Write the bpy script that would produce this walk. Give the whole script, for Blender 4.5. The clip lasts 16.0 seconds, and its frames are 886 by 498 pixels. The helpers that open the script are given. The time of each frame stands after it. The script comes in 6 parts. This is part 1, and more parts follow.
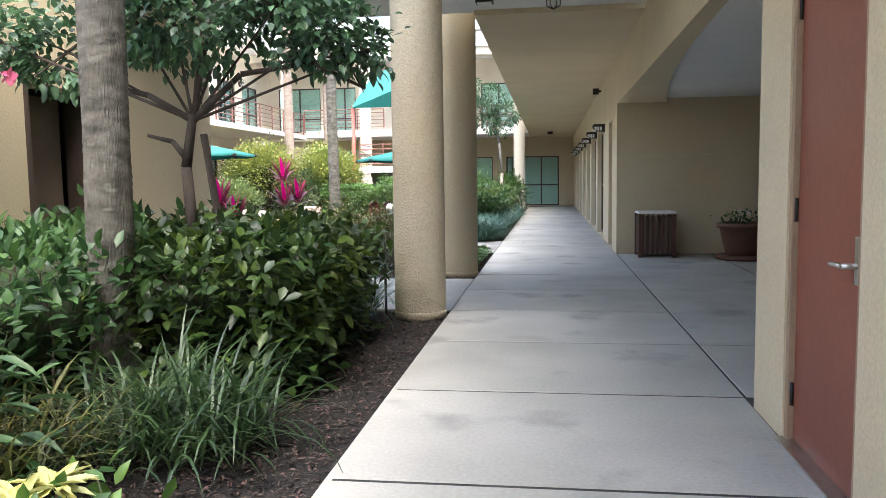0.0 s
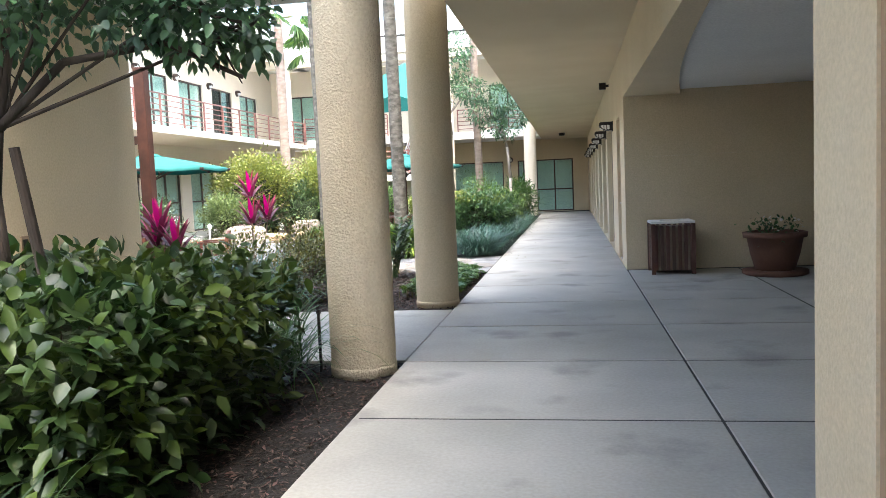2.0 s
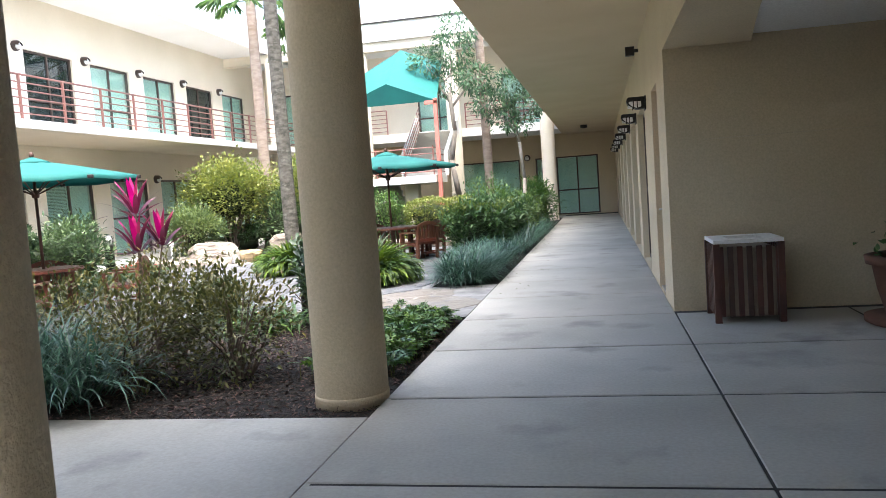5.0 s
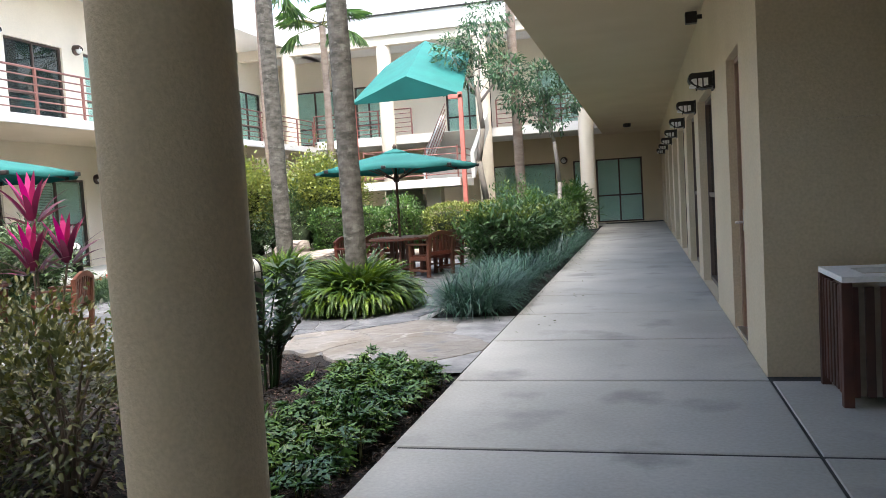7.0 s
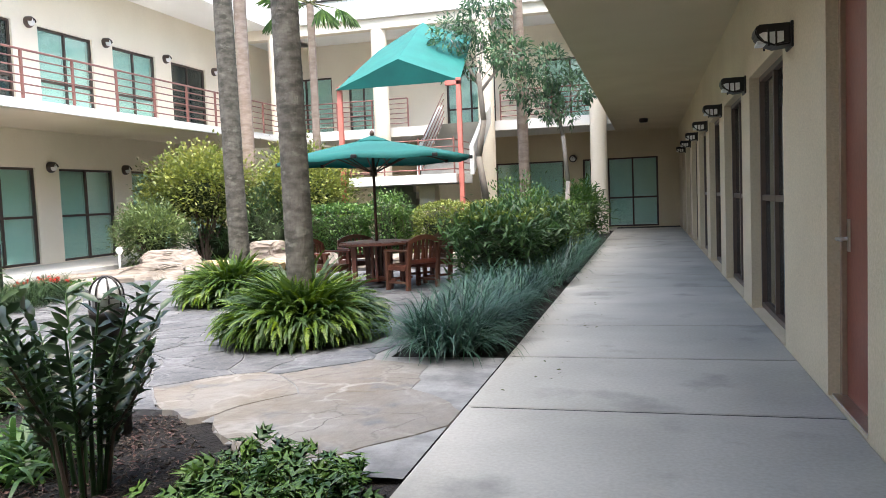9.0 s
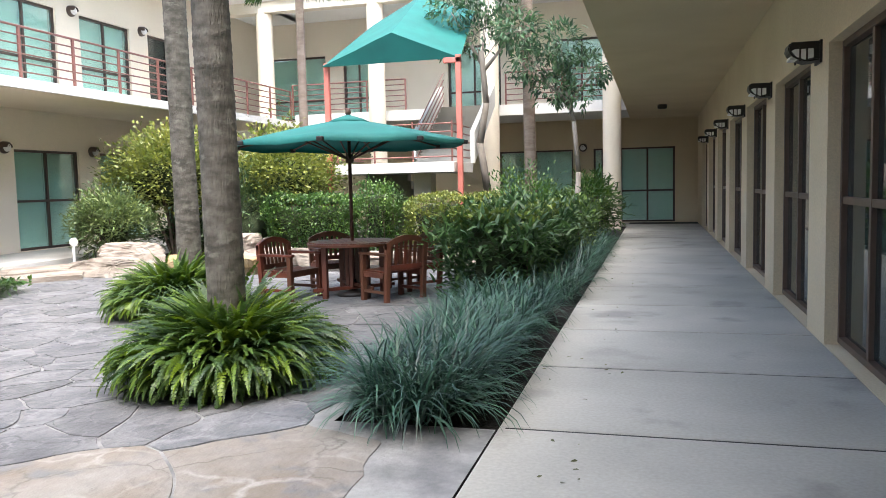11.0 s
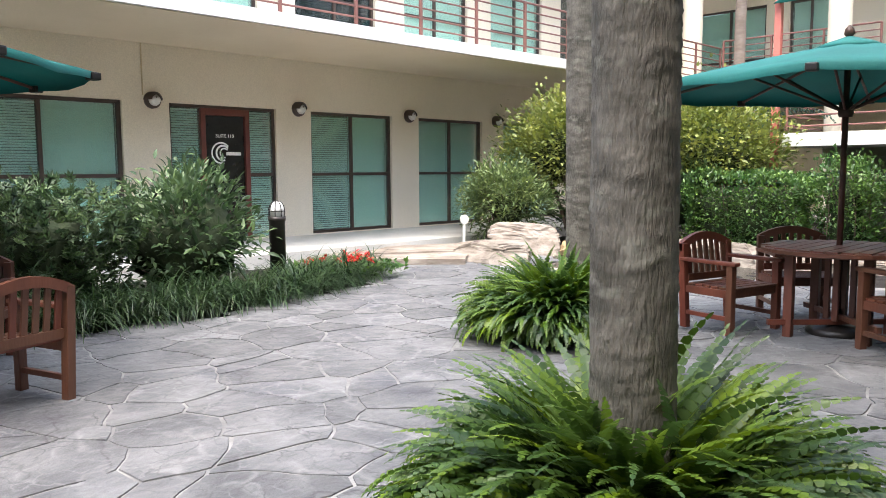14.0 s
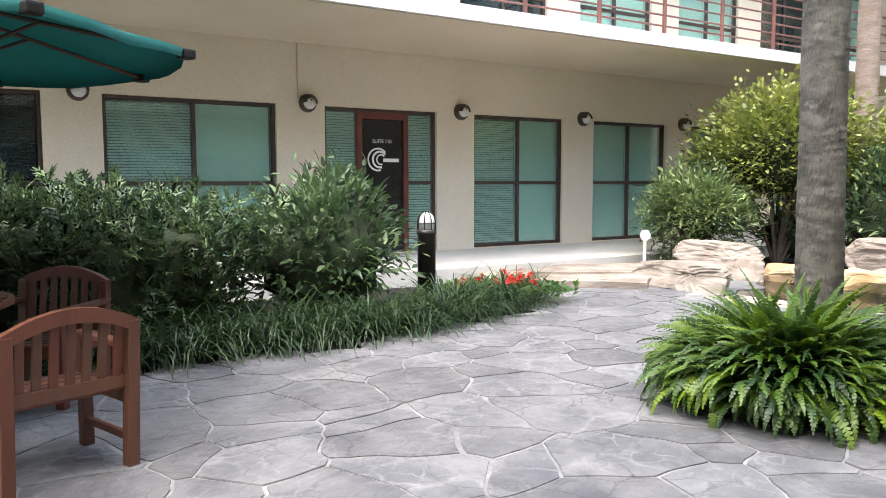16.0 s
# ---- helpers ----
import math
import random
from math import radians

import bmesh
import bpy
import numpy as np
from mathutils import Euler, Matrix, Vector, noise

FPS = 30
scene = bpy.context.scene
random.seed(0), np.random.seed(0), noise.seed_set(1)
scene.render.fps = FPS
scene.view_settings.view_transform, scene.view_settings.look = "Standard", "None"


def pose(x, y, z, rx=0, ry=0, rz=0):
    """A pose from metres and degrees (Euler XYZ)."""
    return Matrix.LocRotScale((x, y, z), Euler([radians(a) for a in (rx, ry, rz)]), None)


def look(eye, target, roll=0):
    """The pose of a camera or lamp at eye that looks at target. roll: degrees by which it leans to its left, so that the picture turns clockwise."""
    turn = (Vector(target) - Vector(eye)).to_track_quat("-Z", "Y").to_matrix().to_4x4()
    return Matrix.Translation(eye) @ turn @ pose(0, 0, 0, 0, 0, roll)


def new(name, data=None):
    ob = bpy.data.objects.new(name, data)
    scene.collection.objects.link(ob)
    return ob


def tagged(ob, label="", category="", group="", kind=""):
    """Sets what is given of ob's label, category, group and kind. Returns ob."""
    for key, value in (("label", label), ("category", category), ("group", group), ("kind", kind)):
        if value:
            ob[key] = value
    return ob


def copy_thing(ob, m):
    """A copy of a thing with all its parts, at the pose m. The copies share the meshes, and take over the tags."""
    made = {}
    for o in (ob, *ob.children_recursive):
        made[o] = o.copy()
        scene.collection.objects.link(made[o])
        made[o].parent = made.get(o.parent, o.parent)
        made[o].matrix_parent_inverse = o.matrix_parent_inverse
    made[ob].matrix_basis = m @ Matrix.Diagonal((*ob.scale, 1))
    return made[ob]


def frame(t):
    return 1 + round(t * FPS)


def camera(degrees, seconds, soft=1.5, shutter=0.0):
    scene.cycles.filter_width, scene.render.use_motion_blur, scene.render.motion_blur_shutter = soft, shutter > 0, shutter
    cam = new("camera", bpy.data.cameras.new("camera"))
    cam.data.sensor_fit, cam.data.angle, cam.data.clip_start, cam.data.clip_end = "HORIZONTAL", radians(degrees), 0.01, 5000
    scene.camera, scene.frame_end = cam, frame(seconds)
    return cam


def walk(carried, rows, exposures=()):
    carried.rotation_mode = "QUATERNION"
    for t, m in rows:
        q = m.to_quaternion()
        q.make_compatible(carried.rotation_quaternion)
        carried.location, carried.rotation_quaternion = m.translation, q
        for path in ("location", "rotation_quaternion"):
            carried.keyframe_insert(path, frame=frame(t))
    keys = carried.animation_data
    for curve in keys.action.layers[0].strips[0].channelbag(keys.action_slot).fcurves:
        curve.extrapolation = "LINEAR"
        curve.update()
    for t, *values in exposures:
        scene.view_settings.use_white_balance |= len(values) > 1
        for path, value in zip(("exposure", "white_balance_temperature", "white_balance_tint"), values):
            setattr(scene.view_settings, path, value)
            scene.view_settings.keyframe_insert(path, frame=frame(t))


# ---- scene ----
# camera: seconds, eye, target, roll
cam = camera(59.7, 16.0, soft=0.8)
PATH = [
    (0, (0.074, 2.879, 1.372), (-0.2, 4.853, 1.195), -0.8),
    (0.5, (0.134, 3.161, 1.393), (-0.186, 5.134, 1.327), -0.1),
    (1, (0.213, 3.856, 1.393), (-0.149, 5.821, 1.316), -0.5),
    (1.5, (0.293, 4.453, 1.412), (-0.061, 6.417, 1.276), -1.3),
    (2, (0.446, 4.723, 1.437), (0.113, 6.689, 1.276), -2.5),
    (2.5, (0.466, 5.303, 1.441), (0.188, 7.275, 1.259), -3.0),
    (3, (0.573, 5.806, 1.502), (0.316, 7.781, 1.316), -3.8),
    (3.5, (0.562, 6.69, 1.481), (0.29, 8.663, 1.3), -3.5),
    (4, (0.607, 7.355, 1.465), (0.288, 9.322, 1.293), -3.9),
    (6.5, (0.504, 11.083, 1.385), (0.021, 13.019, 1.254), -3.2),
    (7, (0.472, 11.494, 1.391), (-0.031, 13.426, 1.259), -3.5),
    (7.5, (0.449, 11.922, 1.395), (-0.076, 13.848, 1.27), -3.6),
    (8, (0.398, 12.475, 1.395), (-0.137, 14.399, 1.283), -2.8),
    (8.5, (0.302, 13.276, 1.366), (-0.236, 15.199, 1.258), -2.4),
    (9, (0.207, 13.912, 1.349), (-0.311, 15.839, 1.216), -2.3),
    (9.5, (0.182, 14.325, 1.374), (-0.336, 16.25, 1.205), -2.3),
    (12, (-0.41, 17.007, 1.413), (-1.01, 18.908, 1.252), 1.0),
    (12.5, (-0.658, 17.492, 1.417), (-1.509, 19.293, 1.231), 0.2),
    (13, (-1.154, 18.087, 1.392), (-2.242, 19.752, 1.187), 0.3),
    (13.5, (-1.554, 18.527, 1.349), (-2.846, 20.041, 1.144), 0.0),
    (14, (-1.895, 18.852, 1.323), (-3.299, 20.261, 1.121), -0.3),
    (14.5, (-2.128, 19.136, 1.377), (-3.619, 20.456, 1.195), -0.7),
    (15, (-2.343, 19.325, 1.346), (-3.867, 20.61, 1.183), 0.1),
    (15.5, (-2.558, 19.515, 1.316), (-4.167, 20.686, 1.114), 0.2),
    (16, (-3.023, 19.875, 1.274), (-4.703, 20.946, 1.102), -0.1),
]
EXPOSURES = [(0.0, 2.95), (1.0, 3.12), (2.0, 3.15), (3.5, 3.15), (4.2, 3.1), (6.5, 2.3), (7.3, 2.45), (8.0, 2.7), (8.6, 2.5), (9.2, 2.32), (12.0, 2.35), (12.6, 2.3), (14.0, 2.22), (16.0, 2.25)]
walk(cam, [(t, look(eye, target, roll)) for t, eye, target, roll in PATH], EXPOSURES)

# ---------------------------------------------------------------- light
world = bpy.data.worlds.new("sky")
scene.world = world
world.use_nodes = True
wt = world.node_tree
sky = wt.nodes.new("ShaderNodeTexSky")
sky.sky_type, sky.sun_disc = "NISHITA", False
sky.sun_elevation, sky.sun_rotation = radians(70), radians(152)
sky.air_density, sky.dust_density, sky.ozone_density = 1.2, 4.0, 1.0
wt.nodes["Background"].inputs["Strength"].default_value = 0.15
wt.links.new(sky.outputs[0], wt.nodes["Background"].inputs["Color"])
sun = new("sun", bpy.data.lights.new("sun", "SUN"))
sun.data.energy, sun.data.angle, sun.data.color = 1.5, radians(75), (1.0, 0.97, 0.93)
sun.matrix_world = look((0, 0, 40), Vector((0, 0, 40)) - Vector((math.sin(radians(152)) * math.cos(radians(70)), math.cos(radians(152)) * math.cos(radians(70)), math.sin(radians(70)))))


# ---------------------------------------------------------------- materials
def surface(name, c1, c2, scale=3.0, rough=0.8, bump=0.2, bscale=40.0, vary=0.0, metal=0.0, spots=None, island=False, streak=(1, 1, 1), gloss=0.5, thin=0.0, veins=None, fibre=None):
    """A node material: two colours mixed by broad noise, fine grain, bump, and a chance shift for each piece."""
    m = bpy.data.materials.new(name)
    m.use_nodes = True
    nt = m.node_tree
    b = nt.nodes["Principled BSDF"]
    b.inputs["Roughness"].default_value, b.inputs["Metallic"].default_value = rough, metal
    b.inputs["Specular IOR Level"].default_value = gloss
    geo = nt.nodes.new("ShaderNodeNewGeometry")
    mp = nt.nodes.new("ShaderNodeMapping")
    mp.inputs["Scale"].default_value = streak
    nt.links.new(geo.outputs["Position"], mp.inputs["Vector"])

    fine_map = mp
    if fibre:
        fine_map = nt.nodes.new("ShaderNodeMapping")
        fine_map.inputs["Scale"].default_value = fibre
        nt.links.new(geo.outputs["Position"], fine_map.inputs["Vector"])

    def grain(sc, detail=5.0, by=mp):
        n = nt.nodes.new("ShaderNodeTexNoise")
        n.inputs["Scale"].default_value, n.inputs["Detail"].default_value = sc, detail
        nt.links.new(by.outputs[0], n.inputs["Vector"])
        return n.outputs["Fac"]

    def mix(kind, fac, a, c):
        n = nt.nodes.new("ShaderNodeMix")
        n.data_type, n.blend_type = "RGBA", kind
        for sock, v in ((0, fac), (6, a), (7, c)):
            if hasattr(v, "is_linked"):
                nt.links.new(v, n.inputs[sock])
            else:
                n.inputs[sock].default_value = v
        return n.outputs[2]

    def ramp(fac, lo, hi):
        n = nt.nodes.new("ShaderNodeMapRange")
        n.inputs["From Min"].default_value, n.inputs["From Max"].default_value = lo, hi
        nt.links.new(fac, n.inputs["Value"])
        return n.outputs[0]

    col = mix("MIX", ramp(grain(scale), 0.35, 0.65), (*c1, 1), (*c2, 1))
    if spots:
        col = mix("MIX", ramp(grain(spots[0], 8.0), spots[1], spots[1] + 0.12), col, (*spots[2], 1))
    for size, wide, tint in veins or ():
        warp = nt.nodes.new("ShaderNodeTexNoise")
        warp.inputs["Scale"].default_value, warp.inputs["Detail"].default_value = size * 0.8, 6.0
        nt.links.new(mp.outputs[0], warp.inputs["Vector"])
        bend = nt.nodes.new("ShaderNodeVectorMath")
        bend.operation = "MULTIPLY_ADD"
        bend.inputs[1].default_value = (1.5 / size,) * 3
        nt.links.new(warp.outputs["Color"], bend.inputs[0])
        nt.links.new(mp.outputs[0], bend.inputs[2])
        cell = nt.nodes.new("ShaderNodeTexVoronoi")
        cell.feature = "DISTANCE_TO_EDGE"
        cell.inputs["Scale"].default_value = size
        nt.links.new(bend.outputs[0], cell.inputs["Vector"])
        near = ramp(cell.outputs["Distance"], wide, 0.0)
        weak = nt.nodes.new("ShaderNodeMath")
        weak.operation = "MULTIPLY"
        nt.links.new(near, weak.inputs[0])
        nt.links.new(ramp(grain(size * 0.9), 0.42, 0.7), weak.inputs[1])
        col = mix("MIX", weak.outputs[0], col, (*tint, 1))
    fine = ramp(grain(bscale * 0.7, 5.0, fine_map), 0.2, 0.8)
    g = nt.nodes.new("ShaderNodeCombineColor")
    lift = nt.nodes.new("ShaderNodeMapRange")
    lift.inputs["To Min"].default_value, lift.inputs["To Max"].default_value = 0.86, 1.1
    nt.links.new(fine, lift.inputs["Value"])
    for i in range(3):
        nt.links.new(lift.outputs[0], g.inputs[i])
    col = mix("MULTIPLY", 1.0, col, g.outputs[0])
    if vary:
        hs = nt.nodes.new("ShaderNodeHueSaturation")
        src = geo.outputs["Random Per Island"]
        if not island:
            src = nt.nodes.new("ShaderNodeObjectInfo").outputs["Random"]
        for sock, k in (("Value", vary), ("Hue", vary * 0.06), ("Saturation", vary * 0.3)):
            r = nt.nodes.new("ShaderNodeMapRange")
            mid = 0.5 if sock == "Hue" else 1.0
            r.inputs["To Min"].default_value, r.inputs["To Max"].default_value = mid - k, mid + k
            if sock == "Hue":
                r.inputs["To Min"].default_value, r.inputs["To Max"].default_value = mid + k, mid - k
            nt.links.new(src, r.inputs["Value"])
            nt.links.new(r.outputs[0], hs.inputs[sock])
        nt.links.new(col, hs.inputs["Color"])
        col = hs.outputs[0]
    nt.links.new(col, b.inputs["Base Color"])
    if bump:
        bp = nt.nodes.new("ShaderNodeBump")
        bp.inputs["Strength"].default_value, bp.inputs["Distance"].default_value = bump, 0.02
        nt.links.new(grain(bscale, 5.0, fine_map), bp.inputs["Height"])
        nt.links.new(bp.outputs[0], b.inputs["Normal"])
    if thin:
        tr = nt.nodes.new("ShaderNodeBsdfTranslucent")
        nt.links.new(col, tr.inputs["Color"])
        ms = nt.nodes.new("ShaderNodeMixShader")
        ms.inputs[0].default_value = thin
        nt.links.new(b.outputs[0], ms.inputs[1])
        nt.links.new(tr.outputs[0], ms.inputs[2])
        nt.links.new(ms.outputs[0], nt.nodes["Material Output"].inputs["Surface"])
    return m


CONCRETE = surface("concrete", (0.335, 0.324, 0.288), (0.42, 0.405, 0.36), 0.9, 0.72, 0.1, 60, 0.06, spots=(1.3, 0.57, (0.255, 0.245, 0.222)))
CONCRETE_PALE = surface("pale_concrete", (0.5, 0.49, 0.46), (0.58, 0.57, 0.54), 0.9, 0.8, 0.1, 60, spots=(1.1, 0.62, (0.42, 0.41, 0.39)))
CONCRETE_JOINT = surface("joint", (0.02, 0.02, 0.019), (0.045, 0.044, 0.042), 5, 0.95, 0.3, 60)
STUCCO = surface("stucco", (0.565, 0.468, 0.315), (0.615, 0.518, 0.358), 0.8, 0.9, 0.25, 70)
STUCCO_MID = surface("mid_stucco", (0.66, 0.57, 0.43), (0.71, 0.62, 0.48), 0.8, 0.9, 0.2, 70)
STUCCO_ROUGH = surface("rough_stucco", (0.55, 0.46, 0.32), (0.62, 0.53, 0.378), 1.5, 0.9, 0.9, 52)
STUCCO_PALE = surface("pale_stucco", (0.74, 0.67, 0.55), (0.79, 0.72, 0.6), 0.7, 0.9, 0.2, 70)
WHITE_PAINT = surface("white_paint", (0.78, 0.77, 0.74), (0.82, 0.81, 0.79), 0.9, 0.8, 0.1, 60)
CEILING_WHITE = surface("ceiling_paint", (0.74, 0.74, 0.72), (0.8, 0.8, 0.78), 0.8, 0.9, 0.1, 60)
DOOR_RED = surface("red_brown_paint", (0.2, 0.058, 0.035), (0.235, 0.07, 0.042), 1.2, 0.45, 0.06, 30)
FRAME_BROWN = surface("brown_frame", (0.05, 0.033, 0.026), (0.07, 0.045, 0.034), 3, 0.5, 0.05, 40)
FRAME_RED = surface("red_frame", (0.12, 0.03, 0.024), (0.15, 0.04, 0.03), 3, 0.5, 0.05, 40)
TRIM_TAN = surface("tan_frame", (0.3, 0.2, 0.13), (0.34, 0.235, 0.15), 3, 0.6, 0.1, 40)
RAIL_RED = surface("rail_paint", (0.2, 0.085, 0.07), (0.26, 0.11, 0.09), 4, 0.5, 0.08, 50)
POST_RED = surface("coral_paint", (0.52, 0.15, 0.12), (0.58, 0.19, 0.15), 4, 0.5, 0.08, 50)
BLACK_METAL = surface("black_metal", (0.014, 0.012, 0.011), (0.025, 0.02, 0.018), 6, 0.45, 0.05, 60, metal=0.2)
STEEL = surface("brushed_steel", (0.55, 0.53, 0.5), (0.62, 0.6, 0.57), 8, 0.3, 0.02, 90, metal=1.0)
LENS = surface("frosted_glass", (0.72, 0.72, 0.7), (0.78, 0.78, 0.76), 4, 0.3, 0.0, 40)
TEAK = surface("red_stained_wood", (0.085, 0.03, 0.018), (0.14, 0.048, 0.026), 3, 0.5, 0.2, 30, 0.18, streak=(1, 1, 0.25))
DARK_WOOD = surface("dark_wood", (0.05, 0.02, 0.013), (0.085, 0.033, 0.02), 4, 0.55, 0.2, 30, 0.2)
CANVAS = surface("green_canvas", (0.003, 0.105, 0.096), (0.004, 0.13, 0.117), 2, 0.8, 0.1, 120, thin=0.04)
TERRACOTTA = surface("terracotta", (0.11, 0.05, 0.033), (0.15, 0.07, 0.045), 3, 0.8, 0.15, 40)
MULCH = surface("mulch", (0.006, 0.0045, 0.0038), (0.016, 0.0115, 0.009), 9, 0.95, 1.0, 40, spots=(30, 0.62, (0.055, 0.04, 0.033)))
CHIP = surface("bark_chip", (0.02, 0.013, 0.01), (0.12, 0.085, 0.07), 30, 0.95, 0.4, 60, 0.6, island=True)
FLAG = surface("flagstone", (0.087, 0.089, 0.095), (0.16, 0.161, 0.165), 2.4, 0.68, 1.0, 13, 0.2, spots=(1.6, 0.55, (0.085, 0.087, 0.098)), veins=((2.4, 0.08, (0.21, 0.21, 0.21)), (1.9, 0.03, (0.045, 0.045, 0.05)), (5.5, 0.06, (0.195, 0.195, 0.2)), (3.6, 0.03, (0.055, 0.055, 0.06))))
FLAG_WARM = surface("warm_flagstone", (0.18, 0.152, 0.12), (0.225, 0.21, 0.19), 1.9, 0.75, 0.9, 12, 0.12, spots=(3.0, 0.57, (0.14, 0.138, 0.14)), veins=((2.0, 0.06, (0.32, 0.3, 0.27)), (1.5, 0.02, (0.07, 0.06, 0.05))))
MORTAR = surface("mortar", (0.15, 0.15, 0.15), (0.29, 0.288, 0.28), 3, 0.9, 0.3, 40)
ROCK = surface("limestone", (0.19, 0.157, 0.128), (0.33, 0.29, 0.25), 3, 0.9, 1.0, 11, 0.1, spots=(4.0, 0.57, (0.15, 0.12, 0.1)), streak=(0.8, 0.8, 2.4))
ROCK_GOLD = surface("golden_limestone", (0.33, 0.22, 0.1), (0.43, 0.33, 0.2), 2.2, 0.9, 0.8, 14, 0.1, spots=(4.0, 0.62, (0.28, 0.22, 0.15)))
PALM_BARK = surface("palm_bark", (0.06, 0.056, 0.045), (0.15, 0.136, 0.115), 5.5, 0.95, 1.0, 30, spots=(6, 0.57, (0.18, 0.172, 0.145)), streak=(1.3, 1.3, 2.4), fibre=(2.6, 2.6, 0.6))
PALM_BARK_PALE = surface("pale_palm_bark", (0.22, 0.165, 0.13), (0.31, 0.25, 0.21), 3.5, 0.95, 0.8, 22, streak=(1, 1, 2.6))
BARK = surface("bark", (0.09, 0.065, 0.05), (0.15, 0.115, 0.09), 5, 0.95, 0.6, 30, streak=(1, 1, 0.4))
BARK_GREY = surface("grey_bark", (0.23, 0.2, 0.17), (0.34, 0.3, 0.26), 5, 0.95, 0.6, 30, streak=(1, 1, 0.4))


def leaf(name, c1, c2, vary=0.35, rough=0.42, thin=0.3):
    return surface(name, c1, c2, 1.6, rough, 0.0, 25, vary, island=True, thin=thin, gloss=0.45)


LEAF_DARK = leaf("dark_leaf", (0.031, 0.081, 0.026), (0.078, 0.156, 0.052))
LEAF_MID = leaf("green_leaf", (0.048, 0.120, 0.029), (0.102, 0.192, 0.042))
LEAF_HEDGE = leaf("hedge_leaf", (0.031, 0.081, 0.022), (0.119, 0.188, 0.043), 0.4)
LEAF_HEDGE_TOP = leaf("hedge_top_leaf", (0.07, 0.13, 0.028), (0.2, 0.26, 0.06), 0.35)
LEAF_BLUE = leaf("blue_grass_leaf", (0.03, 0.078, 0.055), (0.085, 0.165, 0.12), 0.45)
LEAF_FERN = leaf("fern_leaf", (0.034, 0.08, 0.012), (0.115, 0.195, 0.032), 0.5)
LEAF_SAGE = leaf("sage_leaf", (0.095, 0.15, 0.055), (0.2, 0.27, 0.1), 0.3)
LEAF_BED = leaf("bed_leaf", (0.046, 0.09, 0.034), (0.105, 0.165, 0.075), 0.4)
LEAF_NEAR = leaf("broad_leaf", (0.02, 0.052, 0.014), (0.075, 0.12, 0.027), 0.42)
DARK_BARK = surface("dark_bark", (0.04, 0.03, 0.024), (0.075, 0.058, 0.046), 6, 0.95, 0.7, 30, streak=(1, 1, 0.4))
LEAF_GLOSS = leaf("glossy_leaf", (0.02, 0.045, 0.018), (0.05, 0.085, 0.034), 0.35, 0.3, 0.15)
LEAF_BOX = leaf("box_leaf", (0.045, 0.115, 0.03), (0.11, 0.2, 0.05), 0.35)
LEAF_YELLOW = leaf("yellow_leaf", (0.14, 0.19, 0.04), (0.26, 0.285, 0.075), 0.26)
LEAF_CREAM = leaf("cream_leaf", (0.5, 0.5, 0.16), (0.62, 0.6, 0.3), 0.25)
LEAF_PINK = leaf("pink_leaf", (0.3, 0.018, 0.08), (0.46, 0.04, 0.14), 0.4)
LEAF_MAROON = leaf("maroon_leaf", (0.07, 0.012, 0.025), (0.12, 0.02, 0.04), 0.3)
LEAF_OLIVE = leaf("olive_leaf", (0.06, 0.075, 0.02), (0.14, 0.13, 0.04), 0.4)
LEAF_TREE = leaf("tree_leaf", (0.044, 0.106, 0.056), (0.100, 0.188, 0.094), 0.4)
LEAF_GRASS = leaf("grass_leaf", (0.024, 0.055, 0.019), (0.05, 0.088, 0.034), 0.4)
PETAL_PINK = leaf("pink_petal", (0.7, 0.16, 0.28), (0.8, 0.26, 0.36), 0.2)
PETAL_RED = leaf("red_petal", (0.6, 0.02, 0.015), (0.7, 0.04, 0.03), 0.2)
PETAL_WHITE = leaf("white_petal", (0.75, 0.72, 0.72), (0.8, 0.78, 0.78), 0.1)
# Shade put into the colour: dark green for the solid cores inside plants.
SHADE_FILL = surface("twig_mass", (0.016, 0.027, 0.01), (0.034, 0.05, 0.018), 6, 0.95, 0.8, 30)


def glazing(name, tint, rough):
    m = bpy.data.materials.new(name)
    m.use_nodes = True
    b = m.node_tree.nodes["Principled BSDF"]
    b.inputs["Base Color"].default_value = (*tint, 1)
    b.inputs["Roughness"].default_value = rough
    b.inputs["Transmission Weight"].default_value = 0.85
    b.inputs["IOR"].default_value = 1.5
    b.inputs["Specular IOR Level"].default_value = 0.6
    return m


GLASS = glazing("tinted_glass", (0.72, 0.96, 0.88), 0.02)
GLASS_DARK = glazing("dark_glass", (0.12, 0.17, 0.17), 0.02)
BLIND = surface("blind", (0.7, 0.84, 0.79), (0.75, 0.88, 0.83), 1, 0.7, 0.05, 60, 0.05)
# Dark colour stands in for the lack of light indoors.
ROOM_SHADE = surface("room_shade_paint", (0.05, 0.06, 0.06), (0.08, 0.09, 0.09), 1, 0.9, 0.0, 30)
SIGN_BLACK = surface("black_film", (0.012, 0.012, 0.013), (0.018, 0.018, 0.02), 2, 0.25, 0.0, 30)
SIGN_WHITE = surface("white_film", (0.8, 0.8, 0.8), (0.82, 0.82, 0.82), 2, 0.5, 0.0, 30)


